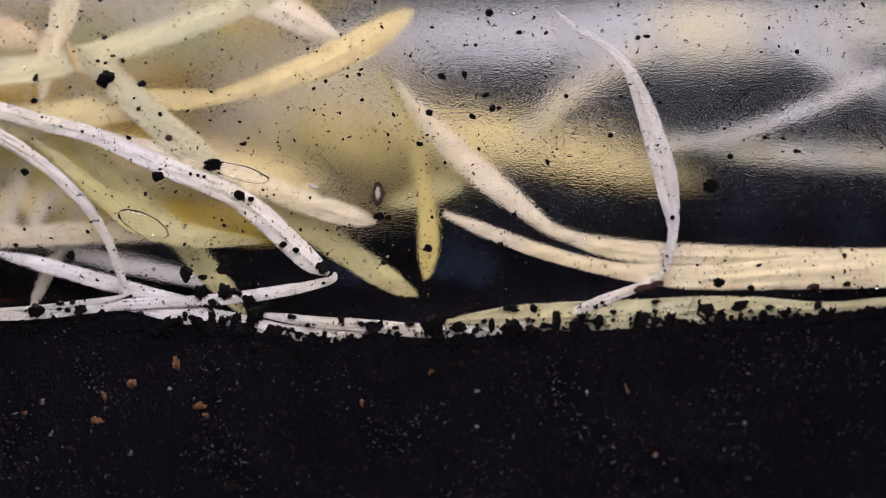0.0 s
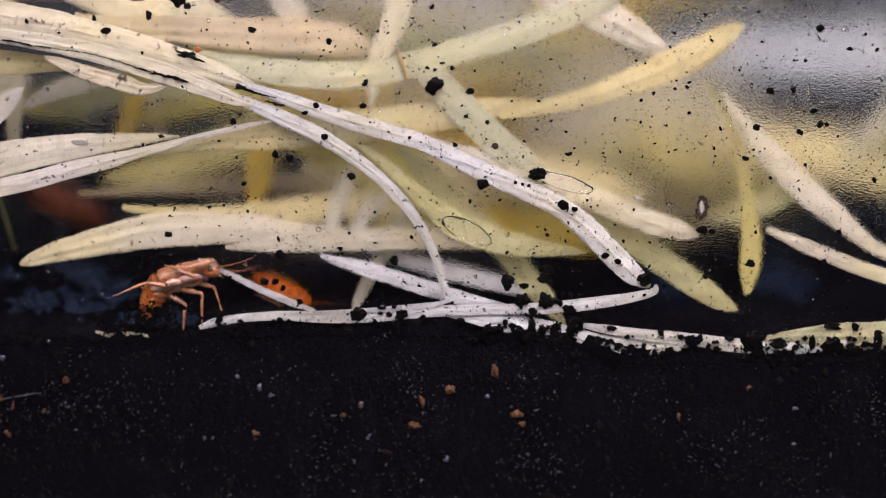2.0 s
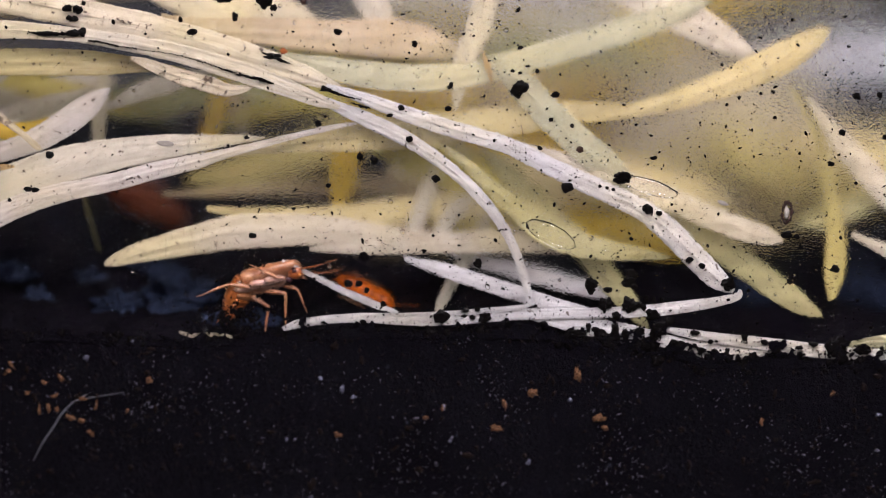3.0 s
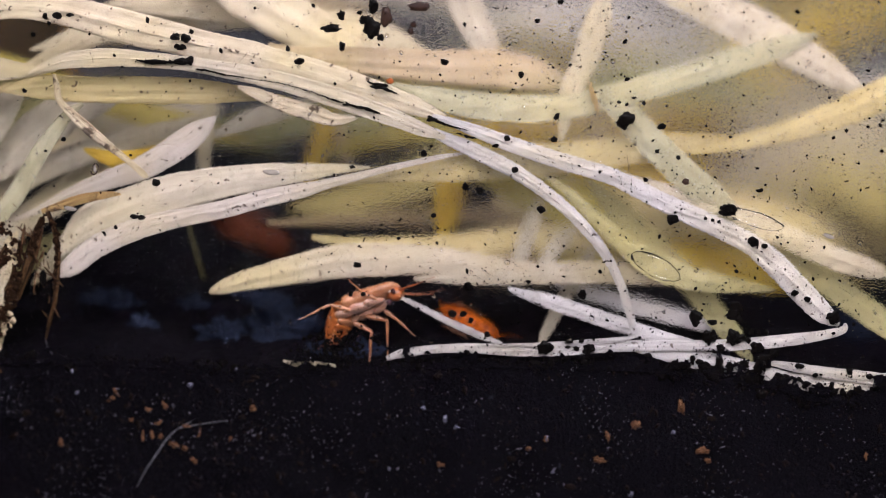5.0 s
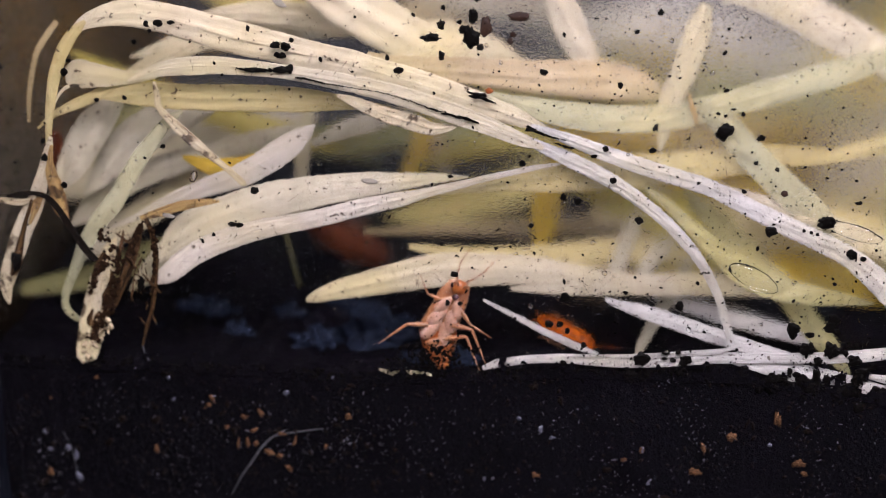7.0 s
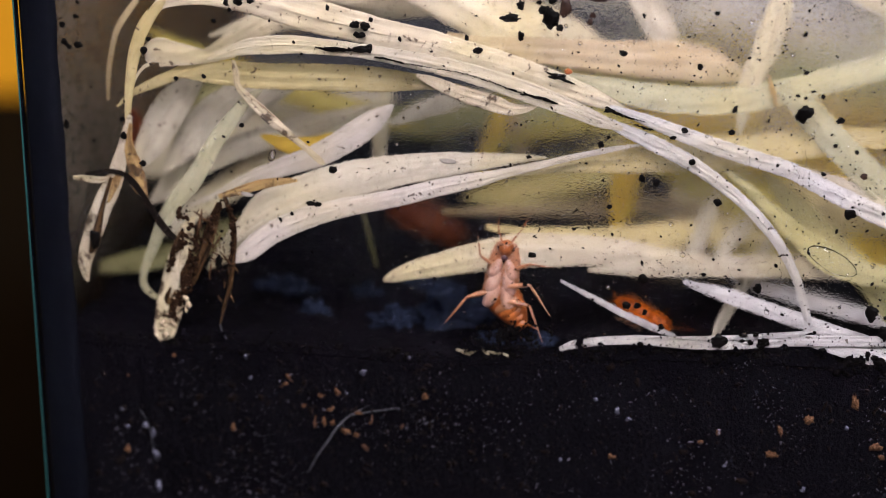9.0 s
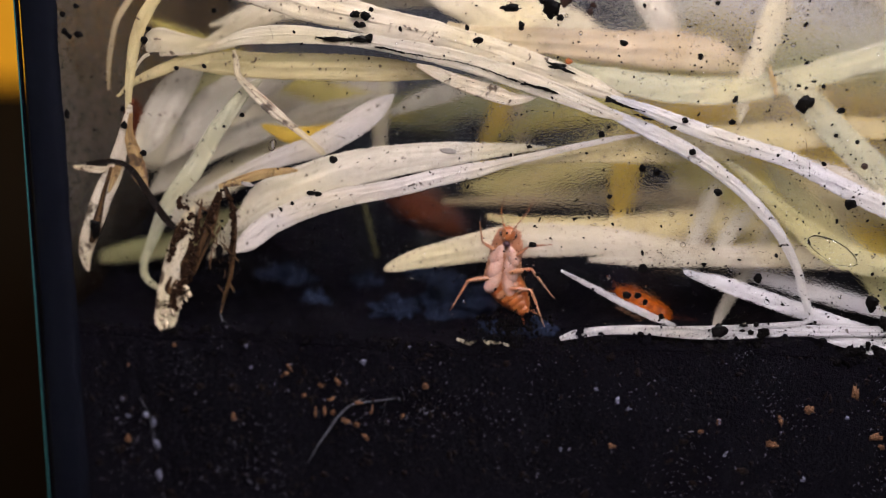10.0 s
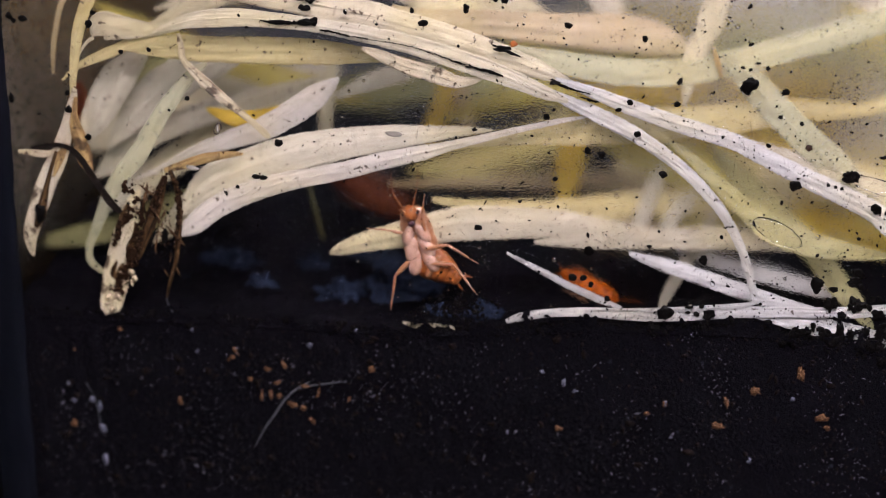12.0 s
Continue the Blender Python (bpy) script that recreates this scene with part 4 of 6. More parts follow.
grass_blade("snow", "white grass blade lying under the heap", [(-41.7, 4, 74.7, 0.77), (-35.9, 4, 72.7, 2.32), (-30.2, 4, 70.7, 2.71), (-23.5, 4, 68.3, 2.9), (-16.8, 4, 66.1, 2.32), (-11, 4, 64.7, 1.36), (-8.6, 4, 64.1, 0.39)])
grass_blade("snow", "grey white grass blade under the heap", [(-34.2, 9, 74.1, 0.78), (-28.4, 9, 72.3, 2.53), (-21.6, 9, 70.3, 3.12), (-14.9, 9, 68.3, 3.12), (-8.1, 9, 66.4, 2.54), (-3.3, 9, 64.9, 0.78)])
grass_blade("shade", "blurred upright grey stem", [(-37, 8.6, 63.3, 0.39), (-36, 8.6, 65.1, 1.75), (-33.5, 8.6, 69.7, 2.33), (-30.8, 8.6, 74.3, 2.33), (-27.9, 8.6, 79.4, 1.75), (-26.7, 8.6, 82.4, 0.78)])
grass_blade("shade", "blurred upright pale stem", [(-41.7, 8.6, 74.1, 0.39), (-40.7, 8.6, 76.8, 2.53), (-38.7, 8.6, 82.4, 2.92), (-36.9, 8.6, 86.9, 2.53), (-35.8, 8.6, 89.6, 0.39)])
grass_blade("shade", "pale upright stem out of focus", [(-37.4, 8.6, 75.3, 0.39), (-36, 8.6, 77.3, 2.14), (-33.4, 8.6, 81.2, 2.92), (-30.4, 8.6, 84.4, 1.94), (-29, 8.6, 86, 0.39)])
grass_blade("snow", "white blade lying beside the insect", [(-62.7, 4, 74.7, 0.48), (-57, 4, 71.6, 0.97), (-52.1, 4, 68.9, 1.16), (-47.3, 4, 66.6, 1.26), (-43.2, 4, 64.9, 0.58)])
grass_blade("cream", "broad cream grass blade high behind", [(-97.6, 12, 135.5, 0.39), (-92.9, 12, 131.3, 5.87), (-87.2, 12, 126.5, 9.01), (-79.6, 12, 121.5, 8.81), (-72, 12, 116.7, 7.44), (-65.4, 12, 113, 3.92), (-61.7, 12, 110.9, 0.39)])
grass_blade("cream", "cream blade hanging behind the specks", [(-51.5, 8, 130.1, 1.9), (-48.7, 8, 125.3, 5.71), (-46.4, 8, 119.5, 5.34), (-44.1, 8, 115.8, 3.82), (-42.7, 8, 113.7, 0.57)])
grass_blade("pink", "pinkish tan dry grass bundle", [(-81.2, 6, 117.7, 0.57), (-76.4, 6, 115.7, 2.87), (-69.7, 6, 114.8, 4.2), (-62.1, 6, 114.2, 4.77), (-54.5, 6, 113.4, 5.53), (-46.9, 6, 113, 6.29), (-40.3, 6, 112.5, 6.28), (-35.1, 6, 111.4, 4.76), (-31.8, 6, 110.2, 2.29), (-30.4, 6, 109.6, 0.38)])
grass_blade("yellow", "yellow underside of a curled blade", [(-80.1, 12, 113.6, 0.39), (-78, 12, 113.4, 1.96), (-67.3, 12, 112.5, 2.94), (-56.8, 12, 110, 2.94), (-45.2, 12, 107.9, 2.74), (-36.5, 12, 107.6, 1.96), (-34.4, 12, 107.5, 0.39)])
grass_blade("pale", "pale greenish grass blade curving upward", [(-60.9, 2.7, 111.2, 0.76), (-57.1, 2.7, 109.9, 2.28), (-52.4, 2.7, 108.5, 3.8), (-46.7, 2.7, 107.3, 4.55), (-41.1, 2.7, 106.7, 4.74), (-35.4, 2.7, 106.5, 4.74), (-29.8, 2.7, 106.9, 4.36), (-25.1, 2.7, 107.9, 4.36), (-20.5, 2.7, 109, 4.35), (-14.9, 2.7, 110.5, 4.35), (-9.3, 2.7, 112.1, 4.35), (0.8, 2.7, 115.2, 4.15), (7.1, 2.7, 117.3, 2.83), (10.8, 2.7, 118.5, 0.47)])
grass_blade("ochre", "ochre shaded blade below the curve", [(-54, 18.3, 101.4, 0.4), (-52.6, 18.3, 101, 1.39), (-45.7, 18.3, 99.1, 3.96), (-37.9, 18.3, 98.5, 4.16), (-31.1, 18.3, 99.6, 2.77), (-28.1, 18.3, 100.2, 0.4)])
grass_blade("cream", "pale upright grass stalk", [(-24, 3, 126.1, 1.88), (-25.3, 3, 121.9, 4.33), (-26.6, 3, 118.1, 4.34), (-27.9, 3, 114.3, 4.25), (-29.5, 3, 111.1, 3.97), (-30.7, 3, 108, 3.41), (-31.5, 3, 104.1, 2.09), (-32.1, 3, 101, 0.76)])
grass_blade("cream", "broad cream grass blade falling across", [(-21.6, 3.5, 126.8, 1.88), (-16.9, 3.5, 127.5, 4.7), (-9.5, 3.5, 125, 6.58), (-2.1, 3.5, 120.8, 6.78), (5.4, 3.5, 116.4, 6.23), (11.9, 3.5, 112.4, 4.92), (16.5, 3.5, 109.5, 2.84), (18, 3.5, 108.5, 0.57)])
grass_blade("yellow", "pale ochre grass blade out of focus", [(-0.5, 28.8, 85.8, 0.4), (1.7, 28.8, 85.8, 2.02), (13.6, 28.8, 85.7, 4.45), (23.7, 28.8, 85.2, 5.66), (33.7, 28.8, 83.8, 5.66), (43.7, 28.8, 81.8, 4.04), (48.1, 28.8, 80.9, 0.4)])
grass_blade("straw", "wide soft yellow grey grass blade", [(22.0, 18.0, 91.5, 0.4), (27.3, 18.0, 90.3, 4.95), (43.0, 18.0, 87.0, 7.93), (56.7, 18.0, 83.7, 8.32), (69.5, 18.0, 79.9, 6.54), (79.6, 18.0, 76.9, 2.37), (82.1, 18.0, 76.2, 0.4)])
grass_blade("dim", "wide soft pale grass blade far back", [(16.8, 20.0, 106.3, 0.4), (22.2, 20.0, 105.7, 4.97), (37.8, 20.0, 103.9, 8.95), (57.4, 20.0, 103.2, 10.93), (77.2, 20.0, 102.9, 11.93), (96.9, 20.0, 101.8, 10.93), (118.9, 20.0, 101.6, 8.95), (128.8, 20.0, 101.5, 0.4)])
grass_blade("shade", "pale blurred blade slanting far back", [(48.3, 13.0, 87.7, 0.39), (50.4, 13.0, 89.4, 2.55), (55.4, 13.0, 93.1, 3.92), (61.4, 13.0, 97.3, 4.32), (68.3, 13.0, 100.4, 3.92), (72.2, 13.0, 102.1, 0.39)])
grass_blade("snow", "blurred white streak of dry grass", [(72.8, 8.0, 85.4, 0.39), (74.2, 8.0, 85.7, 1.36), (85.0, 8.0, 87.7, 1.94), (94.8, 8.0, 90.4, 2.33), (104.6, 8.0, 93.8, 2.53), (116.3, 8.0, 98.5, 2.53), (118.9, 8.0, 99.6, 0.39)])
grass_blade("dim", "grey blurred grass blade low behind", [(69.2, 10.0, 87.9, 0.39), (70.6, 10.0, 87.6, 1.37), (83.3, 10.0, 84.6, 3.32), (97.1, 10.0, 82.6, 3.9), (118.9, 10.0, 80.4, 3.32), (122.6, 10.0, 80.0, 0.39)])
grass_blade("dim", "pale blade high in the fog", [(90.6, 12.0, 103.2, 0.39), (93.6, 12.0, 101.8, 2.94), (101.4, 12.0, 98.2, 4.31), (109.3, 12.0, 93.9, 3.92), (119.3, 12.0, 88.5, 3.53), (122.8, 12.0, 86.5, 0.39)])
grass_blade("yellow", "soft yellow grass mass behind the blades", [(-16.3, 49.8, 80.5, 0.42), (-13, 49.8, 79.5, 3.15), (-0.8, 49.8, 75.6, 6.4), (11.6, 49.8, 71.8, 7.0), (19.9, 49.8, 68.8, 4.4), (25, 49.8, 67.2, 0.42)])
grass_blade("cream", "pale grass mass deep behind the blades", [(-27.4, 45.6, 93.9, 0.42), (-23, 45.6, 94.2, 4.17), (-9.7, 45.6, 95.2, 8.34), (1.4, 45.6, 94.1, 9.39), (11.5, 45.6, 91.9, 7.3), (19.1, 45.6, 90.3, 0.42)])
grass_blade("tan", "olive tan grass blade deep in the heap", [(-64.4, 49.8, 67.8, 0.42), (-60.9, 49.8, 67.5, 3.15), (-50.4, 49.8, 66.4, 5.26), (-37.7, 49.8, 66.8, 6.31), (-25.3, 49.8, 67.7, 5.26), (-19.6, 49.8, 68.1, 0.42)])
grass_blade("shade", "greenish blade deep at the tank end, coloured as in shade", [(-149.2, 58.2, 79.1, 0.43), (-142.3, 58.2, 81.8, 6.4), (-128.8, 58.2, 87.3, 8.96), (-115.5, 58.2, 90.6, 8.54), (-103.6, 58.2, 93.3, 5.34), (-97.8, 58.2, 94.6, 0.43)])
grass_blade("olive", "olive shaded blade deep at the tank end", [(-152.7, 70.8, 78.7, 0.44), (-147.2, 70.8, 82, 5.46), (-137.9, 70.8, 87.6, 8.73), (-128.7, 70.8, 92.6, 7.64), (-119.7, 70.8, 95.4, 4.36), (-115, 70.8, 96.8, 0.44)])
grass_blade("ochre", "ochre stems deep in the heap", [(-80.8, 41.4, 83.4, 0.41), (-79.3, 41.4, 87, 3.52), (-77.6, 41.4, 91.3, 3.52), (-76.5, 41.4, 95.5, 3.11), (-75.5, 41.4, 98.9, 0.41)])
grass_blade("tan", "tan upright stem deep in the heap", [(-72.9, 41.4, 84.7, 0.41), (-73.1, 41.4, 87, 2.07), (-73.5, 41.4, 91.3, 2.69), (-74.1, 41.4, 95, 2.48), (-74.5, 41.4, 97.7, 0.41)])
grass_blade("shade", "pale upright stem deep at the heap", [(-97.7, 28.8, 86.9, 0.4), (-97.4, 28.8, 89.3, 2.22), (-96.7, 28.8, 95.6, 2.83), (-95.7, 28.8, 101.3, 2.43), (-95.2, 28.8, 104, 0.4)])
grass_blade("shade", "grey white blade behind the crossing", [(-93.6, 20.4, 98.4, 1.19), (-88.4, 20.4, 100.7, 2.98), (-82.4, 20.4, 102.5, 3.38), (-76.3, 20.4, 104.1, 1.79), (-74.4, 20.4, 104.7, 0.4)])
grass_blade("ochre", "ochre patch of an old blade", [(-115.3, 12, 98.4, 0.39), (-113.7, 12, 97.8, 1.57), (-110.2, 12, 96.5, 2.94), (-106.2, 12, 96.7, 2.94), (-102.3, 12, 98.2, 1.37), (-100.8, 12, 98.8, 0.39)])
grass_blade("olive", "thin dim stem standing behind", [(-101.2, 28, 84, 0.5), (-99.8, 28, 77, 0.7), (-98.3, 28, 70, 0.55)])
grass_blade("cream", "cream upper blade behind the arch", [(-113.2, 20.4, 121.5, 0.4), (-111.4, 20.4, 121.6, 1.59), (-102.5, 20.4, 122, 3.98), (-92.6, 20.4, 120.9, 4.97), (-82.8, 20.4, 118.8, 3.98), (-75, 20.4, 115.7, 1.59), (-73.3, 20.4, 115.1, 0.4)])
grass_blade("white", "small torn white blade piece in the soil", [(-80.7, 0.6, 63.3, 0.39), (-78.3, 0.6, 62.6, 0.78), (-75.3, 0.6, 62.6, 0.97), (-72.4, 0.6, 62.2, 0.97), (-71.2, 0.6, 61.9, 0.39)])
grass_blade("rot", "grey rotten clump at the end of the twig", [(-146.2, 0.7, 93.8, 0.59), (-144, 0.7, 93.6, 1.17), (-141.5, 0.7, 93.3, 1.17), (-139.5, 0.7, 93.8, 0.49)])
grass_blade("brown", "dark rotten strip along the stalk base", [(-126.2, 0.4, 81, 0.59), (-126.9, 0.4, 78.3, 0.98), (-128.5, 0.4, 74.9, 1.96), (-130.1, 0.4, 72.1, 2.56), (-130.6, 0.4, 69.6, 1.38), (-131.3, 0.4, 67.3, 0.79)])
grass_blade("brown", "brown rotten edge of the stalk base", [(-127.3, 0.4, 84.7, 0.49), (-128.5, 0.4, 82.6, 0.88), (-129.5, 0.4, 80.6, 0.68), (-130.1, 0.4, 78.8, 0.29)])
grass_blade("brown", "brown rotten streak on the slanting stalk", [(-139.5, 0.6, 93.8, 0.59), (-141.1, 0.6, 89.3, 0.78), (-142.3, 0.6, 85.2, 1.37), (-143.1, 0.6, 82.2, 1.77), (-144, 0.6, 80.2, 0.79)])
grass_blade("rotyellow", "brown yellow sheath round the twig joint", [(-137.5, 0.7, 95, 0.59), (-138.9, 0.7, 92.8, 1.56), (-139.7, 0.7, 90.8, 0.98), (-140.3, 0.7, 89.3, 0.39)])
grass_blade("gold", "olive gold blade in the shade of the heap", [(-36.6, 8, 93.5, 0.39), (-35.3, 8, 92.9, 1.36), (-29.8, 8, 90.2, 5.05), (-24.4, 8, 86.2, 5.44), (-19, 8, 80.6, 4.27), (-14.5, 8, 75.8, 1.55), (-13.3, 8, 74.5, 0.39)])
grass_blade("gold", "olive gold blade under the crossing", [(-49.3, 9, 93.9, 0.39), (-47.2, 9, 93.2, 1.95), (-40.5, 9, 91.3, 4.87), (-31.9, 9, 87.3, 5.84), (-24.3, 9, 82.3, 3.89), (-18.5, 9, 78.2, 1.17)])
grass_blade("cream", "wide cream blade lost in the mist", [(-8.7, 33, 85.6, 0.41), (-4.3, 33, 86.1, 4.08), (7.9, 33, 87.5, 9), (20, 33, 88.0, 9), (30, 33, 87.6, 5.5), (38, 33, 86.6, 2.6), (42, 33, 86, 0.41)])
grass_blade("straw", "wide straw blade lost in the mist", [(-4.2, 37.2, 74.5, 0.41), (0.2, 37.2, 73.4, 4.11), (11.4, 37.2, 71.0, 7.4), (23.6, 37.2, 71.4, 7.0), (33.9, 37.2, 73.6, 4.4), (39.5, 37.2, 75.2, 0.41)])
grass_blade("cream", "soft pale blade lost in the mist", [(4.5, 41.4, 100.1, 0.41), (8.6, 41.4, 98.4, 4.14), (18.5, 41.4, 94.2, 8.28), (27.5, 41.4, 89.5, 8.28), (34.5, 41.4, 85.4, 3.11), (37.5, 41.4, 83.8, 0.41)])
grass_blade("snow", "soft pale blade high in the mist", [(-51.3, 41.4, 113.6, 0.41), (-46.9, 41.4, 114.1, 4.14), (-34.7, 41.4, 115.6, 8.28), (-21.8, 41.4, 113.9, 8.28), (-10.7, 41.4, 109.7, 4.14), (-6.6, 41.4, 108.1, 0.41)])
grass_blade("snow", "soft grey blade high in the mist", [(-21.4, 49.8, 115.4, 0.42), (-16.8, 49.8, 112.1, 5.26), (-6.6, 49.8, 104.7, 9.46), (1.5, 49.8, 97.3, 9.46), (9.7, 49.8, 90.9, 4.2), (13.2, 49.8, 88.1, 0.42)])
grass_blade("straw", "wide straw blade behind the crossing", [(-44.7, 10, 88.9, 0.39), (-41.6, 10, 88.6, 2.92), (-28, 10, 87.2, 7.8), (-12.7, 10, 86, 9.36), (2.6, 10, 84.5, 6.82), (12, 10, 83, 2.92), (15.1, 10, 82.5, 0.39)])
grass_blade("cream", "soft cream blade behind the arch", [(-81.1, 14.1, 120.5, 0.39), (-78, 14.1, 119.9, 2.95), (-70.3, 14.1, 118.2, 6.49), (-62.6, 14.1, 116.2, 6.09), (-55.9, 14.1, 113.9, 2.36), (-53.5, 14.1, 113.1, 0.39)])
grass_blade("yellow", "soft yellow blade behind the crossing", [(-39.1, 11, 80, 0.39), (-35.9, 11, 79.7, 2.93), (-24.4, 11, 78.7, 6.84), (-10.8, 11, 76.6, 6.84), (0.7, 11, 74.6, 3.91), (4.9, 11, 73.9, 0.39)])
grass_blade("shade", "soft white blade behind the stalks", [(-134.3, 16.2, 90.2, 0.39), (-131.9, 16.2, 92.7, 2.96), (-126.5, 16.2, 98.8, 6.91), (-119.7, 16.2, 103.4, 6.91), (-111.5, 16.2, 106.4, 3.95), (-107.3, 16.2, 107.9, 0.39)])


def filler():
    r = np.random.default_rng(21)
    tones = ("tan", "yellow", "ochre", "olive", "shade", "gold", "green")
    for k in range(30):
        x, z, y = r.uniform(-120, 40), r.uniform(84, 124), r.uniform(24, 95)
        a, half, w = r.normal(0, 0.35), r.uniform(14, 30), r.uniform(3.5, 7.5)
        bend = r.normal(0, 3)
        pts = [(x + u * half * math.cos(a), y + 2 * u, z + u * half * math.sin(a) + bend * (1 - u * u), w * (1 - abs(u) ** 3) + 0.4) for u in (-1, -0.6, -0.2, 0.2, 0.6, 1)]
        grass_blade(tones[k % 7], "dry grass blade lying deep in the heap", pts)


filler()


# ---- crumbs, grit and droplets ----
def crumbs_along_soil():
    r = np.random.default_rng(3)
    items = []
    for _ in range(1500):
        x = r.uniform(-147, 150)
        thick = 1.6 + 1.6 * (-12 < x < 80)
        z = float(soil_line(x)) + r.normal(-0.4, 0.35 * thick)
        s = min(1.5, 0.10 + r.exponential(0.30 if x > -30 else 0.22))
        items.append((x, 0.25 + 0.25 * s, z, s, 0.3 * s + 0.1, s * r.uniform(0.6, 1.1), r.uniform(0, 6.28), r.integers(40)))
    tagged(scatter("soil_crumbs", items, CRUMB), "black soil crumbs stuck along the soil line", "soil crumbs", kind="stuff")
    items = []
    for _ in range(30000):
        x = r.uniform(-147, 130)
        h = float(soil_line(x))
        z = h + r.uniform(0, 1) ** 1.35 * 75
        # few on the clear end of the pane, many over the damp middle, and in drifts
        thin = np.interp(x, (-147, -110, -60, -10, 70, 130), (0.22, 0.24, 0.55, 0.95, 0.95, 0.7)) * (0.8 + 1.3 * noise.noise(Vector((x * 0.11, z * 0.11, 7))))
        if z > 132 or r.uniform() > thin:
            continue
        s = min(0.42, 0.036 + r.exponential(0.046 if r.uniform() < 0.96 else 0.11))
        items.append((x, 0.08 + 0.2 * s, z, s * r.uniform(0.7, 1.8), 0.25 * s + 0.03, s * r.uniform(0.6, 1.1), r.uniform(0, 6.28), r.integers(24)))
    tagged(scatter("soil_specks", items, CRUMB), "fine soil specks stuck to the front pane", "soil specks", kind="stuff")
    items = []
    for _ in range(15000):
        x, z = r.uniform(-147, 150), r.uniform(22, 64)
        if z > soil_line(x) - 0.5 - 5 * abs(noise.noise(Vector((x * 0.13, 0, 4)))):
            continue
        c = noise.noise(Vector((x * 0.09, z * 0.09, 2)))
        if c + r.uniform(-0.45, 0.45) < 0.15:
            continue
        s = min(0.35, 0.025 + r.exponential(0.035))
        items.append((x, 0.15, z, s * r.uniform(0.8, 3.2), 0.1, s * r.uniform(0.4, 0.9), r.uniform(0, 6.28), r.integers(24)))
    fibres = []
    for _ in range(5000):
        x, z = r.uniform(-147, 100), r.uniform(22, 64)
        if z > soil_line(x) - 0.4 - 4 * abs(noise.noise(Vector((x * 0.17, 0, 8)))):
            continue
        s = min(0.8, 0.06 + r.exponential(0.13))
        fibres.append((x, 0.2, z, s * r.uniform(0.8, 1.7), 0.12, s * r.uniform(0.4, 0.9), r.uniform(0, 6.28), r.integers(40)))
    tagged(scatter("peat_fibre", fibres, PEAT), "dark brown peat bits in the black soil", "peat bits", kind="stuff")
    tagged(scatter("mineral_grit", items, GRIT), "pale grit specks in the black soil", "grit", kind="stuff")


crumbs_along_soil()


def soil_smear():
    """Soil pressed on the glass: a ragged edge of clumps above the soil line, breaking up into islands."""
    step, x0, x1, below, above = 0.17, -147.2, 150.0, 2.4, 8.0
    nx, nz = int((x1 - x0) / step), int((below + above) / step)
    xs = x0 + step * np.arange(nx + 1)
    base = soil_line(xs)
    # how high the clumps reach: little at the clear end, most along the blades pressed in the soil
    reach = np.interp(xs, (-147, -120, -84, -70, -50, -25, -14, -6, 20, 45, 75, 95, 120), (1.0, 1.2, 1.5, 2.4, 1.3, 1.2, 1.8, 3.2, 2.2, 3.4, 2.6, 0.8, 0.5))
    field = np.empty((nx + 1, nz + 1))
    for i, x in enumerate(xs):
        for k in range(nz + 1):
            u = -below + step * k
            z = base[i] + u
            n = 1.0 * noise.noise(Vector((x * 0.16, z * 0.2, 31))) + 1.15 * noise.noise(Vector((x * 0.55, z * 0.6, 12))) + 0.75 * noise.noise(Vector((x * 1.4, z * 1.4, 3))) + 0.6 * noise.noise(Vector((x * 3.1, z * 3.1, 8)))
            field[i, k] = 1.25 * n - 0.05 - (u / reach[i] if u > 0 else u / 1.1) * 0.62
    V, F, seen = [], [], {}

    def corner(i, k):
        key = (i, k)
        if key not in seen:
            seen[key] = len(V)
            x, z = xs[i], base[i] - below + step * k
            # its lower margin dives back into the soil
            V.append((x, 0.06 + 0.05 * (1 + noise.noise(Vector((x, z, 2)))) + 0.8 * max(0.0, below - 1.2 - step * k), z))
        return seen[key]

    def cross(i, k, j, m):
        key = (i, k, j, m) if (i, k) < (j, m) else (j, m, i, k)
        if key not in seen:
            seen[key] = len(V)
            (a, b, c, d) = key
            f = field[a, b] / (field[a, b] - field[c, d])
            x = xs[a] + (xs[c] - xs[a]) * f
            z = (base[a] - below + step * b) * (1 - f) + (base[c] - below + step * d) * f
            V.append((x, 0.07, z))
        return seen[key]

    def behind(v):
        key = ("back", v)
        if key not in seen:
            seen[key] = len(V)
            V.append((V[v][0], V[v][1] + 0.3, V[v][2]))
        return seen[key]

    for i in range(nx):
        for k in range(nz):
            ring = ((i, k), (i + 1, k), (i + 1, k + 1), (i, k + 1))
            inside = [field[c] > 0 for c in ring]
            if not any(inside):
                continue
            poly, cuts = [], []
            for q in range(4):
                a, b = ring[q], ring[(q + 1) % 4]
                if inside[q]:
                    poly.append(corner(*a))
                if inside[q] != inside[(q + 1) % 4]:
                    v = cross(*a, *b)
                    poly.append(v)
                    cuts.append(v)
            F.append(poly)
            if len(cuts) == 2:
                F.append((cuts[0], cuts[1], behind(cuts[1]), behind(cuts[0])))
    ob = mesh_of("soil_smear", np.array(V) * MM, F, SOIL, smooth=False)
    return tagged(ob, "black soil pressed ragged against the front pane", "soil", kind="stuff")


soil_smear()

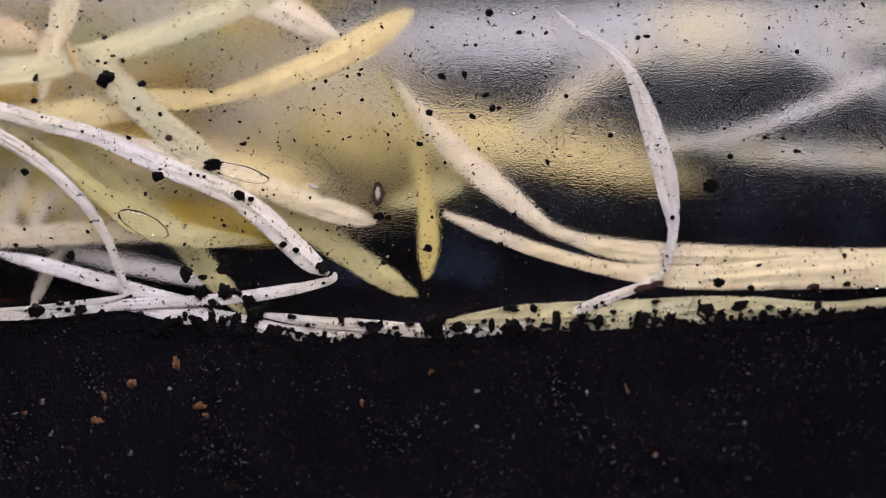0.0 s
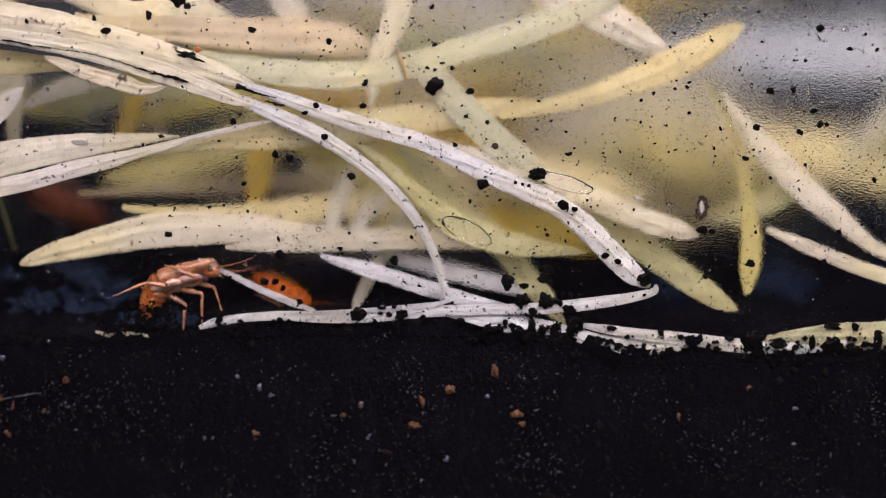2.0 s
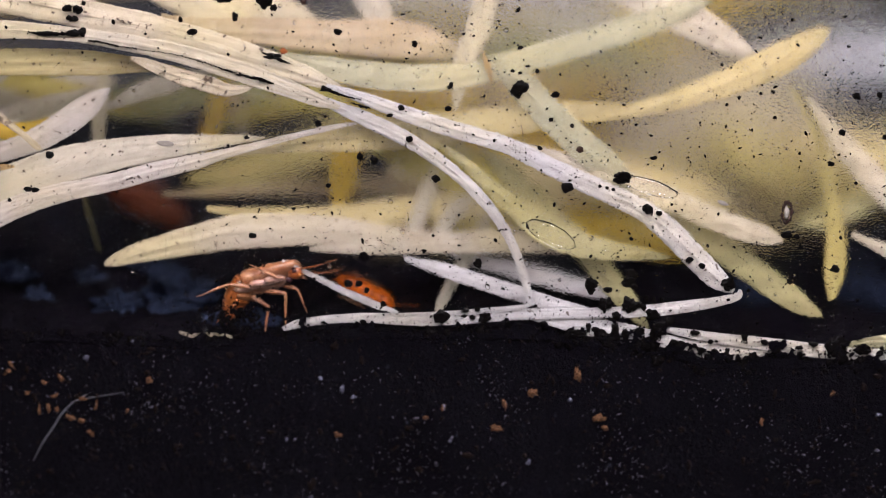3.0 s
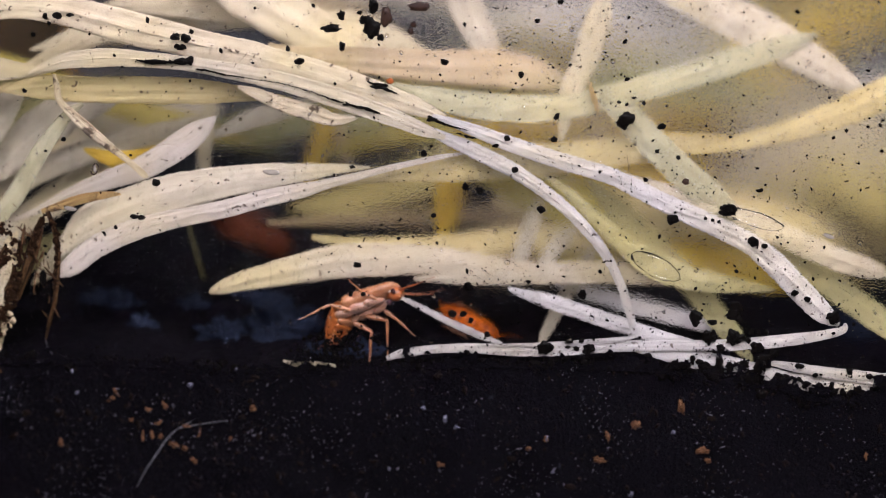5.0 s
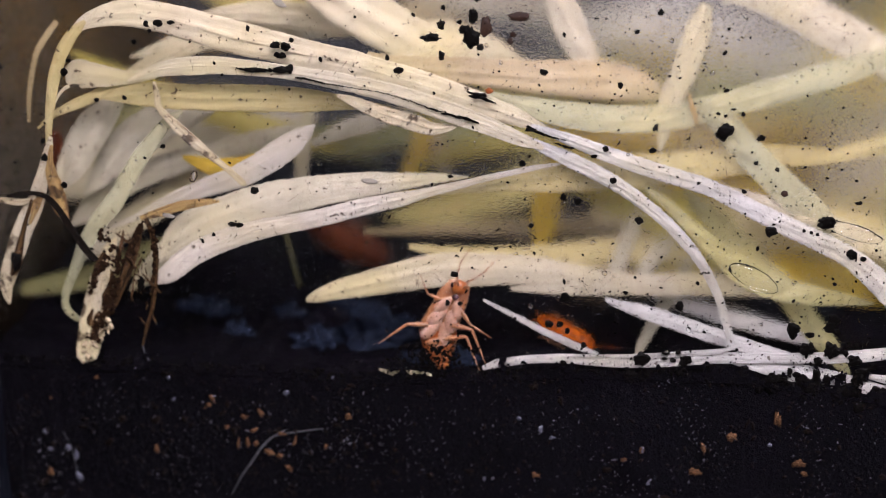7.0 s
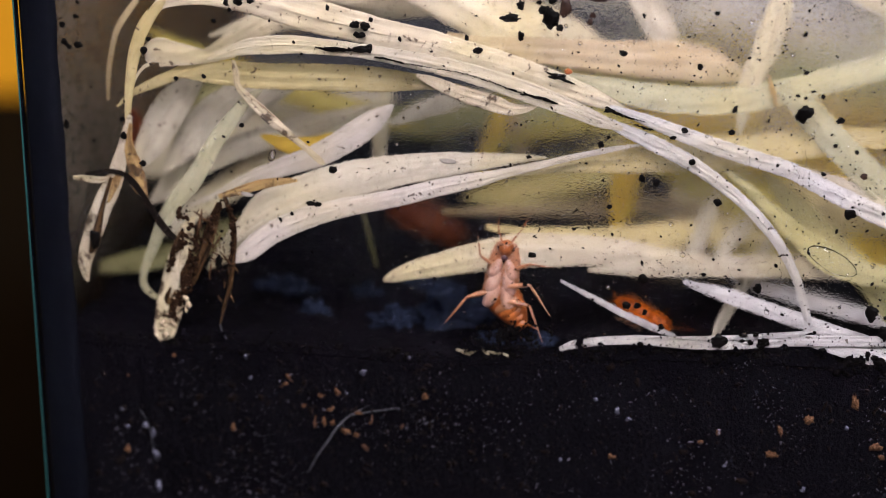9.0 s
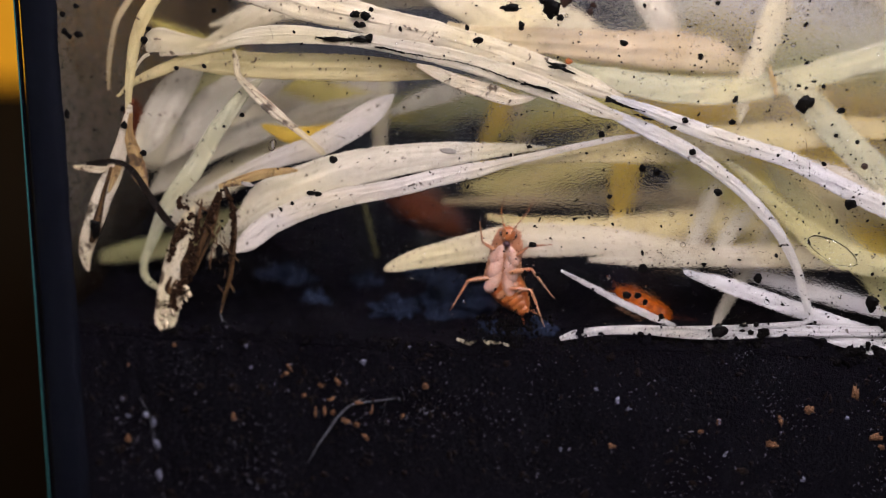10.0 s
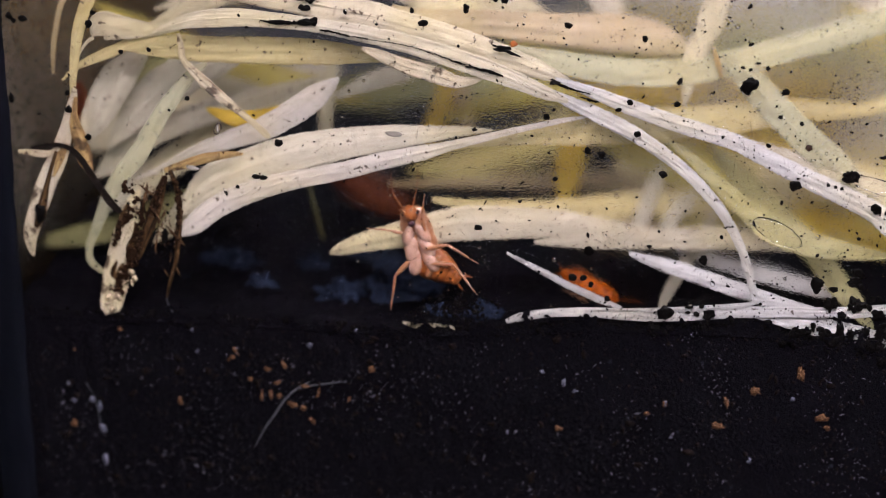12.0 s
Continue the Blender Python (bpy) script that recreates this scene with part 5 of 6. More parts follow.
# crumbs that stand out: x, z, half width, half height in mm
BIG = [
    (-63.05, 121.28, 1.36, 1.91), (-62.55, 125.07, 0.82, 1.27), (-64.35, 122.58, 0.64, 0.73), (-61.56, 119.68, 0.64, 0.55), (-61.66, 128.16, 0.82, 0.73), (-69.83, 121.38, 1.36, 0.73),
    (-68.04, 118.29, 0.55, 0.73), (-67.94, 123.57, 0.64, 0.91), (-67.44, 126.47, 0.45, 0.55), (-86.49, 128.26, 0.45, 0.55), (-50.99, 115.3, 0.64, 0.55), (-38.32, 113, 0.55, 0.55),
    (-120, 121.18, 0.45, 0.45), (-100.55, 123.27, 0.36, 0.55), (-95.87, 120.38, 0.82, 0.64), (-94.27, 120.18, 0.91, 0.73), (-94.97, 118.59, 0.64, 0.55), (-93.27, 121.28, 0.45, 0.45),
    (-115.61, 124.37, 0.82, 0.55), (-117.81, 124.27, 0.45, 0.55),
]
BIG += [
    (-113.52, 124.47, 0.73, 0.36), (-117.21, 123.07, 0.36, 0.36), (-21.07, 104.92, 1.64, 1.36), (-15.18, 103.73, 0.64, 0.55), (-19.67, 108.71, 0.45, 0.27), (-22.16, 108.01, 0.36, 0.27),
    (-20.97, 107.62, 0.36, 0.27), (-18.07, 107.82, 0.36, 0.45), (-32.73, 105.52, 0.45, 0.45), (-33.23, 101.73, 0.55, 0.45), (-30.14, 114.5, 0.36, 0.27), (-35.43, 121.98, 0.45, 0.45),
    (-31.44, 125.27, 0.55, 0.55), (-35.63, 89.66, 0.64, 0.45), (-45.9, 93.15, 0.64, 0.64), (-48.19, 93.85, 0.55, 0.55), (-4.51, 89.07, 1.18, 1), (-13.68, 87.67, 0.82, 0.82),
    (-67.14, 80.39, 0.73, 0.45), (-53.78, 88.87, 0.45, 0.45),
]
BIG += [
    (-54.97, 99.74, 0.55, 0.55), (-67.24, 97.54, 0.45, 0.36), (-136.76, 101.33, 0.55, 0.64), (-100.75, 95.25, 0.73, 0.64), (-108.13, 87.57, 0.36, 0.36), (-104.84, 89.36, 0.73, 0.45),
    (-103.64, 89.26, 0.64, 0.45), (-121.4, 78.69, 0.64, 1.36), (-142.94, 82.78, 1, 1.64), (-75.32, 115.89, 0.82, 0.55), (-77.12, 118.09, 0.36, 0.55), (-62.06, 111.41, 1.45, 0.55),
    (-53.48, 105.62, 1.09, 0.36), (-68.44, 75.2, 0.45, 0.45), (-69.04, 85.77, 0.36, 0.45), (-10.09, 70.12, 0.91, 1.18), (-7.1, 69.62, 0.82, 0.45), (-3.61, 71.01, 1.18, 0.91),
    (-8, 67.12, 0.73, 0.91), (-3.71, 66.63, 1, 1.09),
]
BIG += [
    (0.68, 67.62, 0.45, 0.64), (-132.37, 116.09, 0.55, 0.64), (-131.47, 118.09, 0.55, 0.36), (-95.17, 116.19, 1.27, 0.55), (-99.95, 116.19, 1.45, 0.45), (-93.87, 116.19, 0.64, 0.64),
    (-47.49, 121.68, 0.36, 0.45), (-45.4, 67.72, 0.55, 0.45), (-143.74, 122.08, 0.55, 0.45), (-143.54, 117.19, 0.73, 0.55), (-146.03, 117.69, 0.45, 0.55), (-146.53, 103.33, 0.45, 0.82),
    (23.02, 78.69, 0.84, 0.51), (13.24, 70.22, 1.18, 1.09), (-4.31, 89.17, 1.01, 0.76), (-13.29, 87.77, 0.76, 0.67), (80.86, 63.53, 1.01, 0.84), (78.17, 59.05, 0.84, 0.67),
    (79.07, 57.95, 0.76, 0.67), (69.89, 60.74, 0.76, 0.42),
]
BIG += [
    (85.25, 59.64, 0.76, 0.51), (83.95, 58.75, 0.84, 0.59), (89.64, 58.55, 0.84, 0.42), (91.33, 57.55, 0.51, 0.34), (97.72, 58.05, 0.42, 0.67), (102.8, 61.84, 0.51, 0.42),
    (31.39, 72.41, 0.51, 0.51), (32.29, 96.15, 0.59, 0.51), (67.6, 107.22, 0.42, 0.34), (42.86, 112.8, 0.51, 0.42), (34.49, 102.33, 0.51, 0.34), (38.48, 102.43, 0.34, 0.42),
    (12.55, 108.21, 0.34, 0.34), (-32.53, 105.92, 0.34, 0.42), (-33.03, 101.93, 0.51, 0.34), (92.03, 88.47, 0.34, 0.34), (83.06, 85.77, 0.51, 0.42), (94.83, 85.97, 0.34, 0.34),
    (-35.53, 65.43, 1.18, 0.76), (-30.24, 65.13, 0.59, 0.42),
]
BIG += [
    (-28.45, 64.53, 0.76, 0.51), (-3.11, 71.91, 1.01, 0.67), (-9.89, 70.61, 1.01, 1.01), (-2.91, 66.82, 1.18, 1.01), (-7, 67.12, 0.59, 1.01), (-5.61, 64.83, 0.67, 0.42),
    (1.08, 61.84, 1.18, 1.52), (0.38, 65.33, 1.18, 0.67), (-5.81, 61.24, 0.51, 1.68), (31.39, 58.75, 2.02, 2.02), (35.88, 58.15, 1.35, 0.93), (27.51, 59.25, 0.76, 0.51),
    (41.57, 58.15, 0.59, 1.18), (44.96, 57.25, 1.85, 1.85), (48.75, 56.35, 1.43, 1.35), (52.74, 58.15, 0.84, 2.19), (55.93, 57.25, 1.18, 1.18), (60.02, 57.55, 0.84, 1.18),
    (67.4, 57.55, 1.35, 1.52), (72.19, 57.05, 1.01, 1.52),
]
BIG += [
    (74.98, 56.45, 0.84, 0.84), (19.33, 59.74, 0.59, 0.51), (15.94, 60.64, 0.51, 0.67), (12.94, 58.15, 0.42, 0.76), (10.15, 60.04, 0.51, 0.42), (21.22, 58.35, 0.76, 1.01),
    (25.11, 58.65, 0.59, 0.42), (45.06, 61.04, 1.35, 0.67), (48.95, 60.74, 0.67, 0.84), (39.07, 58.25, 0.42, 0.42), (62.51, 59.25, 0.67, 0.42), (3.87, 60.04, 0.67, 0.51),
    (7.36, 61.74, 0.76, 0.42), (-1.92, 59.74, 0.76, 0.59), (-9.4, 62.54, 0.67, 0.51),
]
# round wet crumbs: x, z, radius in mm
BIG += [
    (-7.9, 66.9, 0.86, 1.15), (-3.6, 66.8, 1.15, 1.44), (-5.9, 65.0, 0.67, 0.77), (-6.0, 62.4, 0.58, 1.53), (-4.3, 61.6, 0.58, 0.96), (-1.9, 62.0, 0.86, 0.77), (-1.1, 66.4, 0.48, 0.58), (0.2, 64.8, 0.96, 0.96), (1.9, 62.9, 1.44, 0.96),
    (3.3, 64.0, 0.86, 0.67), (-0.6, 67.9, 0.48, 0.58), (1.9, 67.6, 0.29, 0.67), (7.6, 61.6, 0.86, 0.38), (8.6, 58.5, 0.77, 0.48), (-12.4, 62.0, 1.34, 0.67), (-10.5, 63.2, 0.48, 0.58), (-10.0, 60.8, 0.38, 0.48), (-24.3, 64.1, 0.48, 0.48),
    (-28.1, 65.1, 0.86, 0.86), (-29.3, 66.5, 0.48, 0.48), (-31.4, 66.3, 0.77, 0.29), (-31.7, 65.4, 0.48, 0.29), (-22.4, 63.8, 0.38, 0.29), (-18.1, 63.9, 0.67, 0.38), (-6.8, 60.8, 0.86, 0.48), (4.8, 59.4, 0.38, 0.29), (7.4, 59.3, 0.48, 0.38),
]
DOTS = [
    (-35.6, 89.7, 0.58), (-39.8, 96.7, 0.48), (-25.6, 96.1, 0.29), (-16, 99.5, 0.39), (-41, 102.1, 0.48), (-12.5, 98.4, 0.39), (-13.8, 87.7, 0.87), (-4, 89.2, 0.97), (-0.1, 83.6, 0.77), (1.8, 82.9, 0.58), (-3, 78.5, 0.39), (-8.1, 87.8, 0.29), (-6.9, 87.5, 0.29), (-5.9, 87.2, 0.29), (34.7, 102.3, 0.48), (38.5, 102.2, 0.39), (32.4, 96.3, 0.58), (30.7, 90.8, 0.39), (39.8, 95, 0.39), (41.8, 98.7, 0.39), (43, 96.4, 0.48), (43, 112.7, 0.48), (40.5, 107.4, 0.29), (18.9, 103.2, 0.29), (20.9, 103.4, 0.29), (15.3, 102.6, 0.29), (0.6, 96.4, 0.29), (1.2, 92.5, 0.39), (40.4, 89.5, 0.29), (23.4, 78.7, 0.68),
]
DOTS += [
    (24.7, 78.3, 0.48), (31.1, 72.5, 0.58), (23.5, 70.4, 0.48), (43.5, 72.4, 0.48), (-3, 72.3, 1.06), (-2.6, 70, 0.58), (-10.2, 70.7, 0.97), (-29, 74.7, 0.68), (-35.6, 65.3, 1.06), (6.7, 74.6, 0.58), (8.8, 73.5, 0.48), (79.7, 80.7, 1.06), (42.9, 112.8, 0.58), (67.8, 107.3, 0.39), (34.7, 102.4, 0.48), (38.5, 102.6, 0.48), (42.1, 98.8, 0.39), (44, 96.3, 0.39), (39.4, 95.3, 0.39), (55.4, 97.8, 0.39), (62.7, 90.6, 0.39), (30.3, 90.9, 0.39), (83, 85.8, 0.48), (94.2, 86.1, 0.39), (89, 88.8, 0.39), (94.5, 103.4, 0.39), (78.9, 58.7, 1.06), (86.5, 62.2, 0.58), (97.3, 61.7, 0.68), (103.1, 61.9, 0.48),
]
DOTS += [
    (102.6, 67.1, 0.48), (98, 58.4, 0.68), (92.3, 57.2, 0.68), (84.5, 59.2, 0.77), (88.4, 57.4, 0.68), (73, 75.6, 0.39), (71.8, 73.6, 0.39), (-136.6, 101.1, 0.48), (-136.8, 104.2, 0.48), (-133.6, 96.4, 0.58), (-132.2, 116.2, 0.48), (-146, 117.7, 0.48), (-145.3, 116.9, 0.39), (-146.2, 120.7, 0.48), (-127, 111.3, 0.39), (-122.2, 111.6, 0.39), (-119.3, 101.1, 0.29), (-116.1, 103.1, 0.39), (-95.7, 118.7, 0.48), (-93.6, 116.6, 0.58), (-48.3, 76.3, 0.77), (-51.2, 71.6, 0.58), (-49.3, 71.5, 0.48), (-48.1, 70.3, 0.39), (-68.4, 75.4, 0.48), (-66.3, 75.2, 0.39),
]
BROWN = [
    (-60.46, 123.17, 0.86, 1.63), (-54.97, 124.77, 1.72, 0.77), (-55.97, 121.78, 0.57, 0.48), (-56.47, 120.58, 0.48, 0.57), (-11.29, 94.25, 0.57, 0.48), (68.4, 63.43, 1.53, 0.48),
    (70.39, 64.13, 0.96, 0.38), (67, 63.03, 0.86, 0.48), (97.22, 61.84, 1.05, 0.48), (93.33, 56.65, 0.48, 0.29),
]
CHIPS = [
    (-110.03, 57.95, 0.29, 0.65, -0.5), (-110.83, 56.85, 0.29, 0.5, 0.8), (-104.64, 54.76, 0.5, 0.29, 0.2), (-101.65, 55.46, 0.29, 0.57, -0.4), (-103.05, 52.16, 0.5, 0.29, -0.4), (-105.84, 49.77, 0.22, 0.72, 0),
    (-104.14, 50.07, 0.29, 0.72, -0.2), (-102.75, 49.77, 0.36, 0.36, 0), (-100.45, 48.27, 0.65, 0.36, 0.3), (-98.46, 47.58, 0.43, 0.36, 0), (-97.06, 45.38, 0.57, 0.36, 0.6), (-120.4, 48.77, 0.36, 0.57, 0),
    (-98.26, 51.67, 0.5, 0.29, 0), (-95.87, 50.37, 0.22, 0.5, 0.3), (-107.73, 52.86, 0.29, 0.29, 0), (-86.29, 54.86, 0.36, 0.5, 0.5), (-139.45, 44.58, 0.36, 0.57, 0.1), (-12.49, 54.46, 0.43, 1, 0.1),
    (-20.27, 51.37, 0.57, 0.57, 0.5), (-25.25, 49.47, 0.36, 0.65, -0.3),
]
CHIPS += [
    (-26.85, 45.08, 0.72, 0.43, 0.2), (-54.18, 44.29, 0.57, 0.36, 0.3), (-8.8, 46.38, 0.65, 0.43, -0.2), (-130.17, 61.94, 0.36, 0.29, 0), (-138.55, 58.15, 0.22, 0.22, 0), (-90.48, 49.37, 0.22, 0.36, 0.4),
    (-20.57, 51.17, 0.5, 0.5, 0.4), (-25.15, 49.17, 0.29, 0.65, 0), (-9.4, 46.58, 0.65, 0.43, -0.3), (-8.1, 44.78, 0.5, 0.36, 0.4), (-26.45, 44.78, 0.65, 0.29, 0), (-38.82, 47.18, 0.36, 0.29, 0),
    (30.8, 50.37, 0.29, 0.43, 0.3), (18.73, 45.48, 0.22, 0.57, 0), (64.61, 44.98, 0.22, 0.57, -0.4), (69.39, 32.62, 0.43, 0.36, 0.3), (-35.83, 48.87, 0.29, 0.5, 0.3),
]
PEBBLES = [
    (-96.86, 59.15, 0.5, 0.44), (-88.68, 61.84, 0.37, 0.31), (-134.36, 43.59, 0.5, 0.75), (-136.06, 48.97, 0.44, 0.5), (-139.15, 48.77, 0.37, 0.31), (-134.66, 47.78, 0.31, 0.75),
    (-134.26, 37.7, 0.5, 0.87), (-139.95, 51.86, 0.37, 0.31), (-116.81, 57.95, 0.37, 0.25), (-117.51, 61.84, 0.25, 0.37), (-56.77, 54.66, 0.31, 0.31), (-53.08, 52.56, 0.31, 0.62),
    (-35.73, 49.07, 0.31, 0.5), (-51.18, 51.17, 0.44, 0.31), (-63.05, 43.59, 0.25, 0.31), (-21.26, 38.8, 0.25, 0.37), (-14.08, 49.87, 0.37, 0.31), (57.72, 44.88, 0.19, 0.44),
    (38.68, 46.28, 0.56, 0.25), (-21.56, 38.5, 0.31, 0.25),
]
PEBBLES += [
    (69.19, 32.52, 0.31, 0.37), (85.05, 37.6, 0.31, 0.31), (-34.83, 42.79, 0.31, 0.25), (52.34, 43.09, 0.37, 0.19),
]


def single(name, label, category, group, x, z, a, b, mat, turn=0.0, y=0.3, flat=0.15, rough=0.55, level=3, ragged=False):
    """One crumb of its own, pressed on the pane."""
    r = np.random.default_rng(int(abs(x * 31 + z * 7) * 10))
    v, f = blob(r, a, max(0.08, min(0.2, flat * min(a, b))), b, rough, level)
    if ragged:
        # lumps that stick out of the main one
        V, F = [v], list(f)
        for _ in range(5):
            q, k = r.uniform(0, 6.28), r.uniform(0.25, 0.55)
            w, g = blob(r, a * k, min(0.14, 0.1 * a), b * k * r.uniform(0.6, 1.2), 0.6, 2)
            base = sum(len(u) for u in V)
            V.append(w + (a * 0.85 * math.cos(q), 0.0, b * 0.85 * math.sin(q)))
            F.extend([[i + base for i in h] for h in g])
        v, f = np.concatenate(V), F
    d = v[:, 1].min()
    ob = mesh_of(name, v * MM, f, mat)
    ob.location = Vector((x, 0.06 - d if y < 0.5 else y, z)) * MM
    ob.rotation_euler = (0, turn, 0)
    return tagged(ob, label, category, group)


for x, z, a, b in BIG:
    single("soil_crumb", "black soil crumb stuck to the front pane", "soil crumb", "soil crumbs on the glass", x, z, a * 0.86, b * 0.86, WET, ragged=0.3 < a * b < 1.6)
for x, z, a in DOTS:
    single("soil_crumb", "round wet black soil crumb stuck to the front pane", "soil crumb", "soil crumbs on the glass", x, z, a, a * (0.75 + 0.1 * (int(x * 10) % 6)), WET, turn=0.3 * (int(z * 10) % 9), rough=0.4)
for x, z, a, b in BROWN:
    single("bark_flake", "reddish brown bark flake stuck to the front pane", "bark flake", "bark flakes on the glass", x, z, a, b, BARK, rough=0.4)
for x, z, a, b, turn in [(-81, 96.84, 1.43, 0.48, 0.15), (-95.07, 127.66, 1.34, 0.57, 0.6), (-115.81, 90.96, 1.15, 0.38, 0.2), (12.35, 84.48, 0.96, 0.38, 0.4)]:
    single("seed_husk", "pale translucent seed husk stuck to the front pane", "seed husk", "seed husks on the glass", x, z, a, b, HUSK, turn, rough=0.2)
single("orange_grain", "tiny orange grain stuck to the front pane", "grain", "", -60.2, 112.2, 0.57, 0.48, AMBER, rough=0.4)
for x, z, a, b, turn in CHIPS:
    single("wood_chip", "small tan wood chip in the black soil", "wood chip", "wood chips in the soil", x, z, a, b, CHIP, turn, rough=1.1, level=3)
for x, z, a, b in PEBBLES:
    single("pale_fleck", "pale mineral fleck in the black soil", "fleck", "pale flecks in the soil", x, z, a, b, FLECK, rough=1.0, level=2)


def strand(name, label, category, points, radius, mat, sides=6):
    v, f = tube(points, radius, sides)
    return tagged(mesh_of(name, v, f, mat), label, category)


strand("root", "thin white root in the black soil", "root", [(-107.53, 0.25, 40.4), (-105.44, 0.25, 43.99), (-103.54, 0.25, 46.58), (-101.85, 0.25, 49.07), (-99.56, 0.25, 51.17), (-96.06, 0.25, 53.06)], [0.06, 0.15, 0.18, 0.16, 0.12, 0.05], ROOT)
strand("root", "thin white root in the black soil", "root", [(-99.56, 0.25, 51.17), (-96.86, 0.25, 51.77), (-93.37, 0.25, 52.26), (-90.88, 0.25, 52.66)], [0.1, 0.1, 0.09, 0.04], ROOT)
strand("root", "thin white root in the black soil", "root", [(-136.96, 0.3, 52.06), (-135.76, 0.3, 49.77), (-135.16, 0.3, 47.18), (-134.76, 0.3, 43.49)], [0.04, 0.08, 0.08, 0.04], ROOT)
strand("hair_root", "fine brown hair root on the glass", "root", [(106.69, 0.2, 91.66), (107.49, 0.2, 89.07), (108.89, 0.2, 87.07), (111.28, 0.2, 84.48)], [0.05, 0.12, 0.16, 0.05], BARK)
strand("hair_root", "fine brown hair root on the glass", "root", [(76.87, 0.2, 61.74), (75.88, 0.2, 59.74), (75.18, 0.2, 57.75)], [0.05, 0.07, 0.03], BARK)
strand("hair_root", "fine dark fibre on the glass", "root", [(-21.07, 0.2, 99.04), (-20.87, 0.2, 97.64), (-20.77, 0.2, 96.15)], [0.03, 0.05, 0.03], BARK)
strand("hair_root", "fine fibre trailing below the stalk", "root", [(-121.8, 0.6, 67.52), (-121.2, 0.6, 65.43), (-119.7, 0.6, 64.23), (-117.31, 0.6, 63.43)], [0.1, 0.07, 0.06, 0.03], ROOT)


def ring_flake(x, z, a, b, thick, lean, label):
    """A dark ragged ring of bark with a pale dry middle."""
    r = np.random.default_rng(int(abs(x) * 10))
    items = []
    for q in np.linspace(0, 6.28, 54):
        k = thick * r.uniform(0.4, 1.2)
        u, v = a * math.cos(q) + r.normal(0, 0.25 * thick), b * math.sin(q) + r.normal(0, 0.3 * thick)
        items.append((x + u + lean * v, 0.16, z + v, k, 0.12, k * r.uniform(0.7, 1.3), r.uniform(0, 6.28), r.integers(40)))
    ring = tagged(scatter("bark_ring", items, BARK), label, "bark flake")
    v, f = blob(r, 0.55 * a, 0.06, 0.7 * b, 0.3, 2)
    tagged(mesh_of("middle", (v + (x, 0.2, z)) * MM, f, HUSK, ring), "pale dry middle")


ring_flake(23.1, 82.6, 0.75, 1.75, 0.28, 0.1, "dark brown ring of bark stuck to the front pane")
ring_flake(-111.1, 97.8, 0.55, 0.95, 0.11, 0.3, "small reddish brown husk ring stuck to the front pane")


def streak(points, seed):
    """A ragged line of black soil packed in the crease of a blade: many crumbs along a curve."""
    r = np.random.default_rng(seed)
    s = spline(points, 26 * len(points))
    items = []
    for x, y, z, w in s:
        k = w * r.uniform(0.07, 0.3)
        items.append((x + r.normal(0, 0.1), 0.28, z + r.normal(0, 0.10 * w), k * r.uniform(1, 2.2), 0.16, k, r.uniform(-0.4, 0.4) + 0.25, r.integers(24)))
    return tagged(scatter("soil_streak", items, CRUMB), "black soil packed in the crease of a blade", "soil streak")


streak([(-102.85, 0.35, 116.49, 0.38), (-100.85, 0.35, 116.19, 0.86), (-98.96, 0.35, 116.09, 0.96), (-97.06, 0.35, 116.09, 0.86), (-95.17, 0.35, 115.99, 0.48)], 465)
streak([(-92.77, 0.35, 114.8, 0.48), (-90.88, 0.35, 114.5, 0.76), (-88.09, 0.35, 113.8, 0.57), (-84.2, 0.35, 113.1, 0.48), (-78.51, 0.35, 112.1, 0.48), (-72.93, 0.35, 110.31, 0.67), (-68.14, 0.35, 108.51, 0.76), (-64.35, 0.35, 107.52, 0.96), (-62.26, 0.35, 106.72, 0.48)], 570)
streak([(-64.05, 0.35, 112.2, 0.38), (-62.35, 0.35, 111.41, 0.86), (-60.56, 0.35, 110.61, 0.76), (-59.06, 0.35, 110.01, 0.29)], 872)
streak([(-53.98, 0.35, 106.12, 0.57), (-52.58, 0.35, 105.12, 0.86), (-50.29, 0.35, 104.32, 0.57), (-47.39, 0.35, 103.53, 0.38)], 980)
streak([(-49.29, 0.35, 103.13, 0.38), (-47.39, 0.35, 102.43, 0.67), (-46.3, 0.35, 102.23, 0.29)], 1030)


def clods():
    """Damp blue-grey clods on the soil surface behind the pane."""
    spots = [
        (-82.7, 19.5, 63.2, 5.2), (-115.9, 32.0, 62.7, 4.0), (-108.7, 20.3, 62.3, 3.0), (-93.7, 16.3, 62.5, 3.4), (-101.3, 32.8, 62.2, 2.8),
        (-123.3, 21.0, 62.1, 2.6), (-67.6, 8.4, 62.1, 2.6), (-75.7, 9.1, 61.9, 2.2), (-91.8, 39.6, 62.3, 3.0), (39.1, 32.4, 57.7, 4.0),
        (58.7, 41.3, 57.3, 3.0), (18.6, 34.0, 57.5, 3.4), (93.9, 50.6, 57.7, 4.0), (112.0, 44.3, 57.5, 3.6),
    ]
    for x, y, z, s in spots:
        r = np.random.default_rng(int(abs(x * 13) + y))
        v, f = blob(r, s * 1.15, s * 0.8, s * 0.85, 0.6, 4)
        ob = mesh_of("soil_clod", v * MM, f, CLOD)
        ob.location = Vector((x, y, z)) * MM
        tagged(ob, "damp blue grey clod resting on the soil", "soil clod", "clods on the soil")


clods()


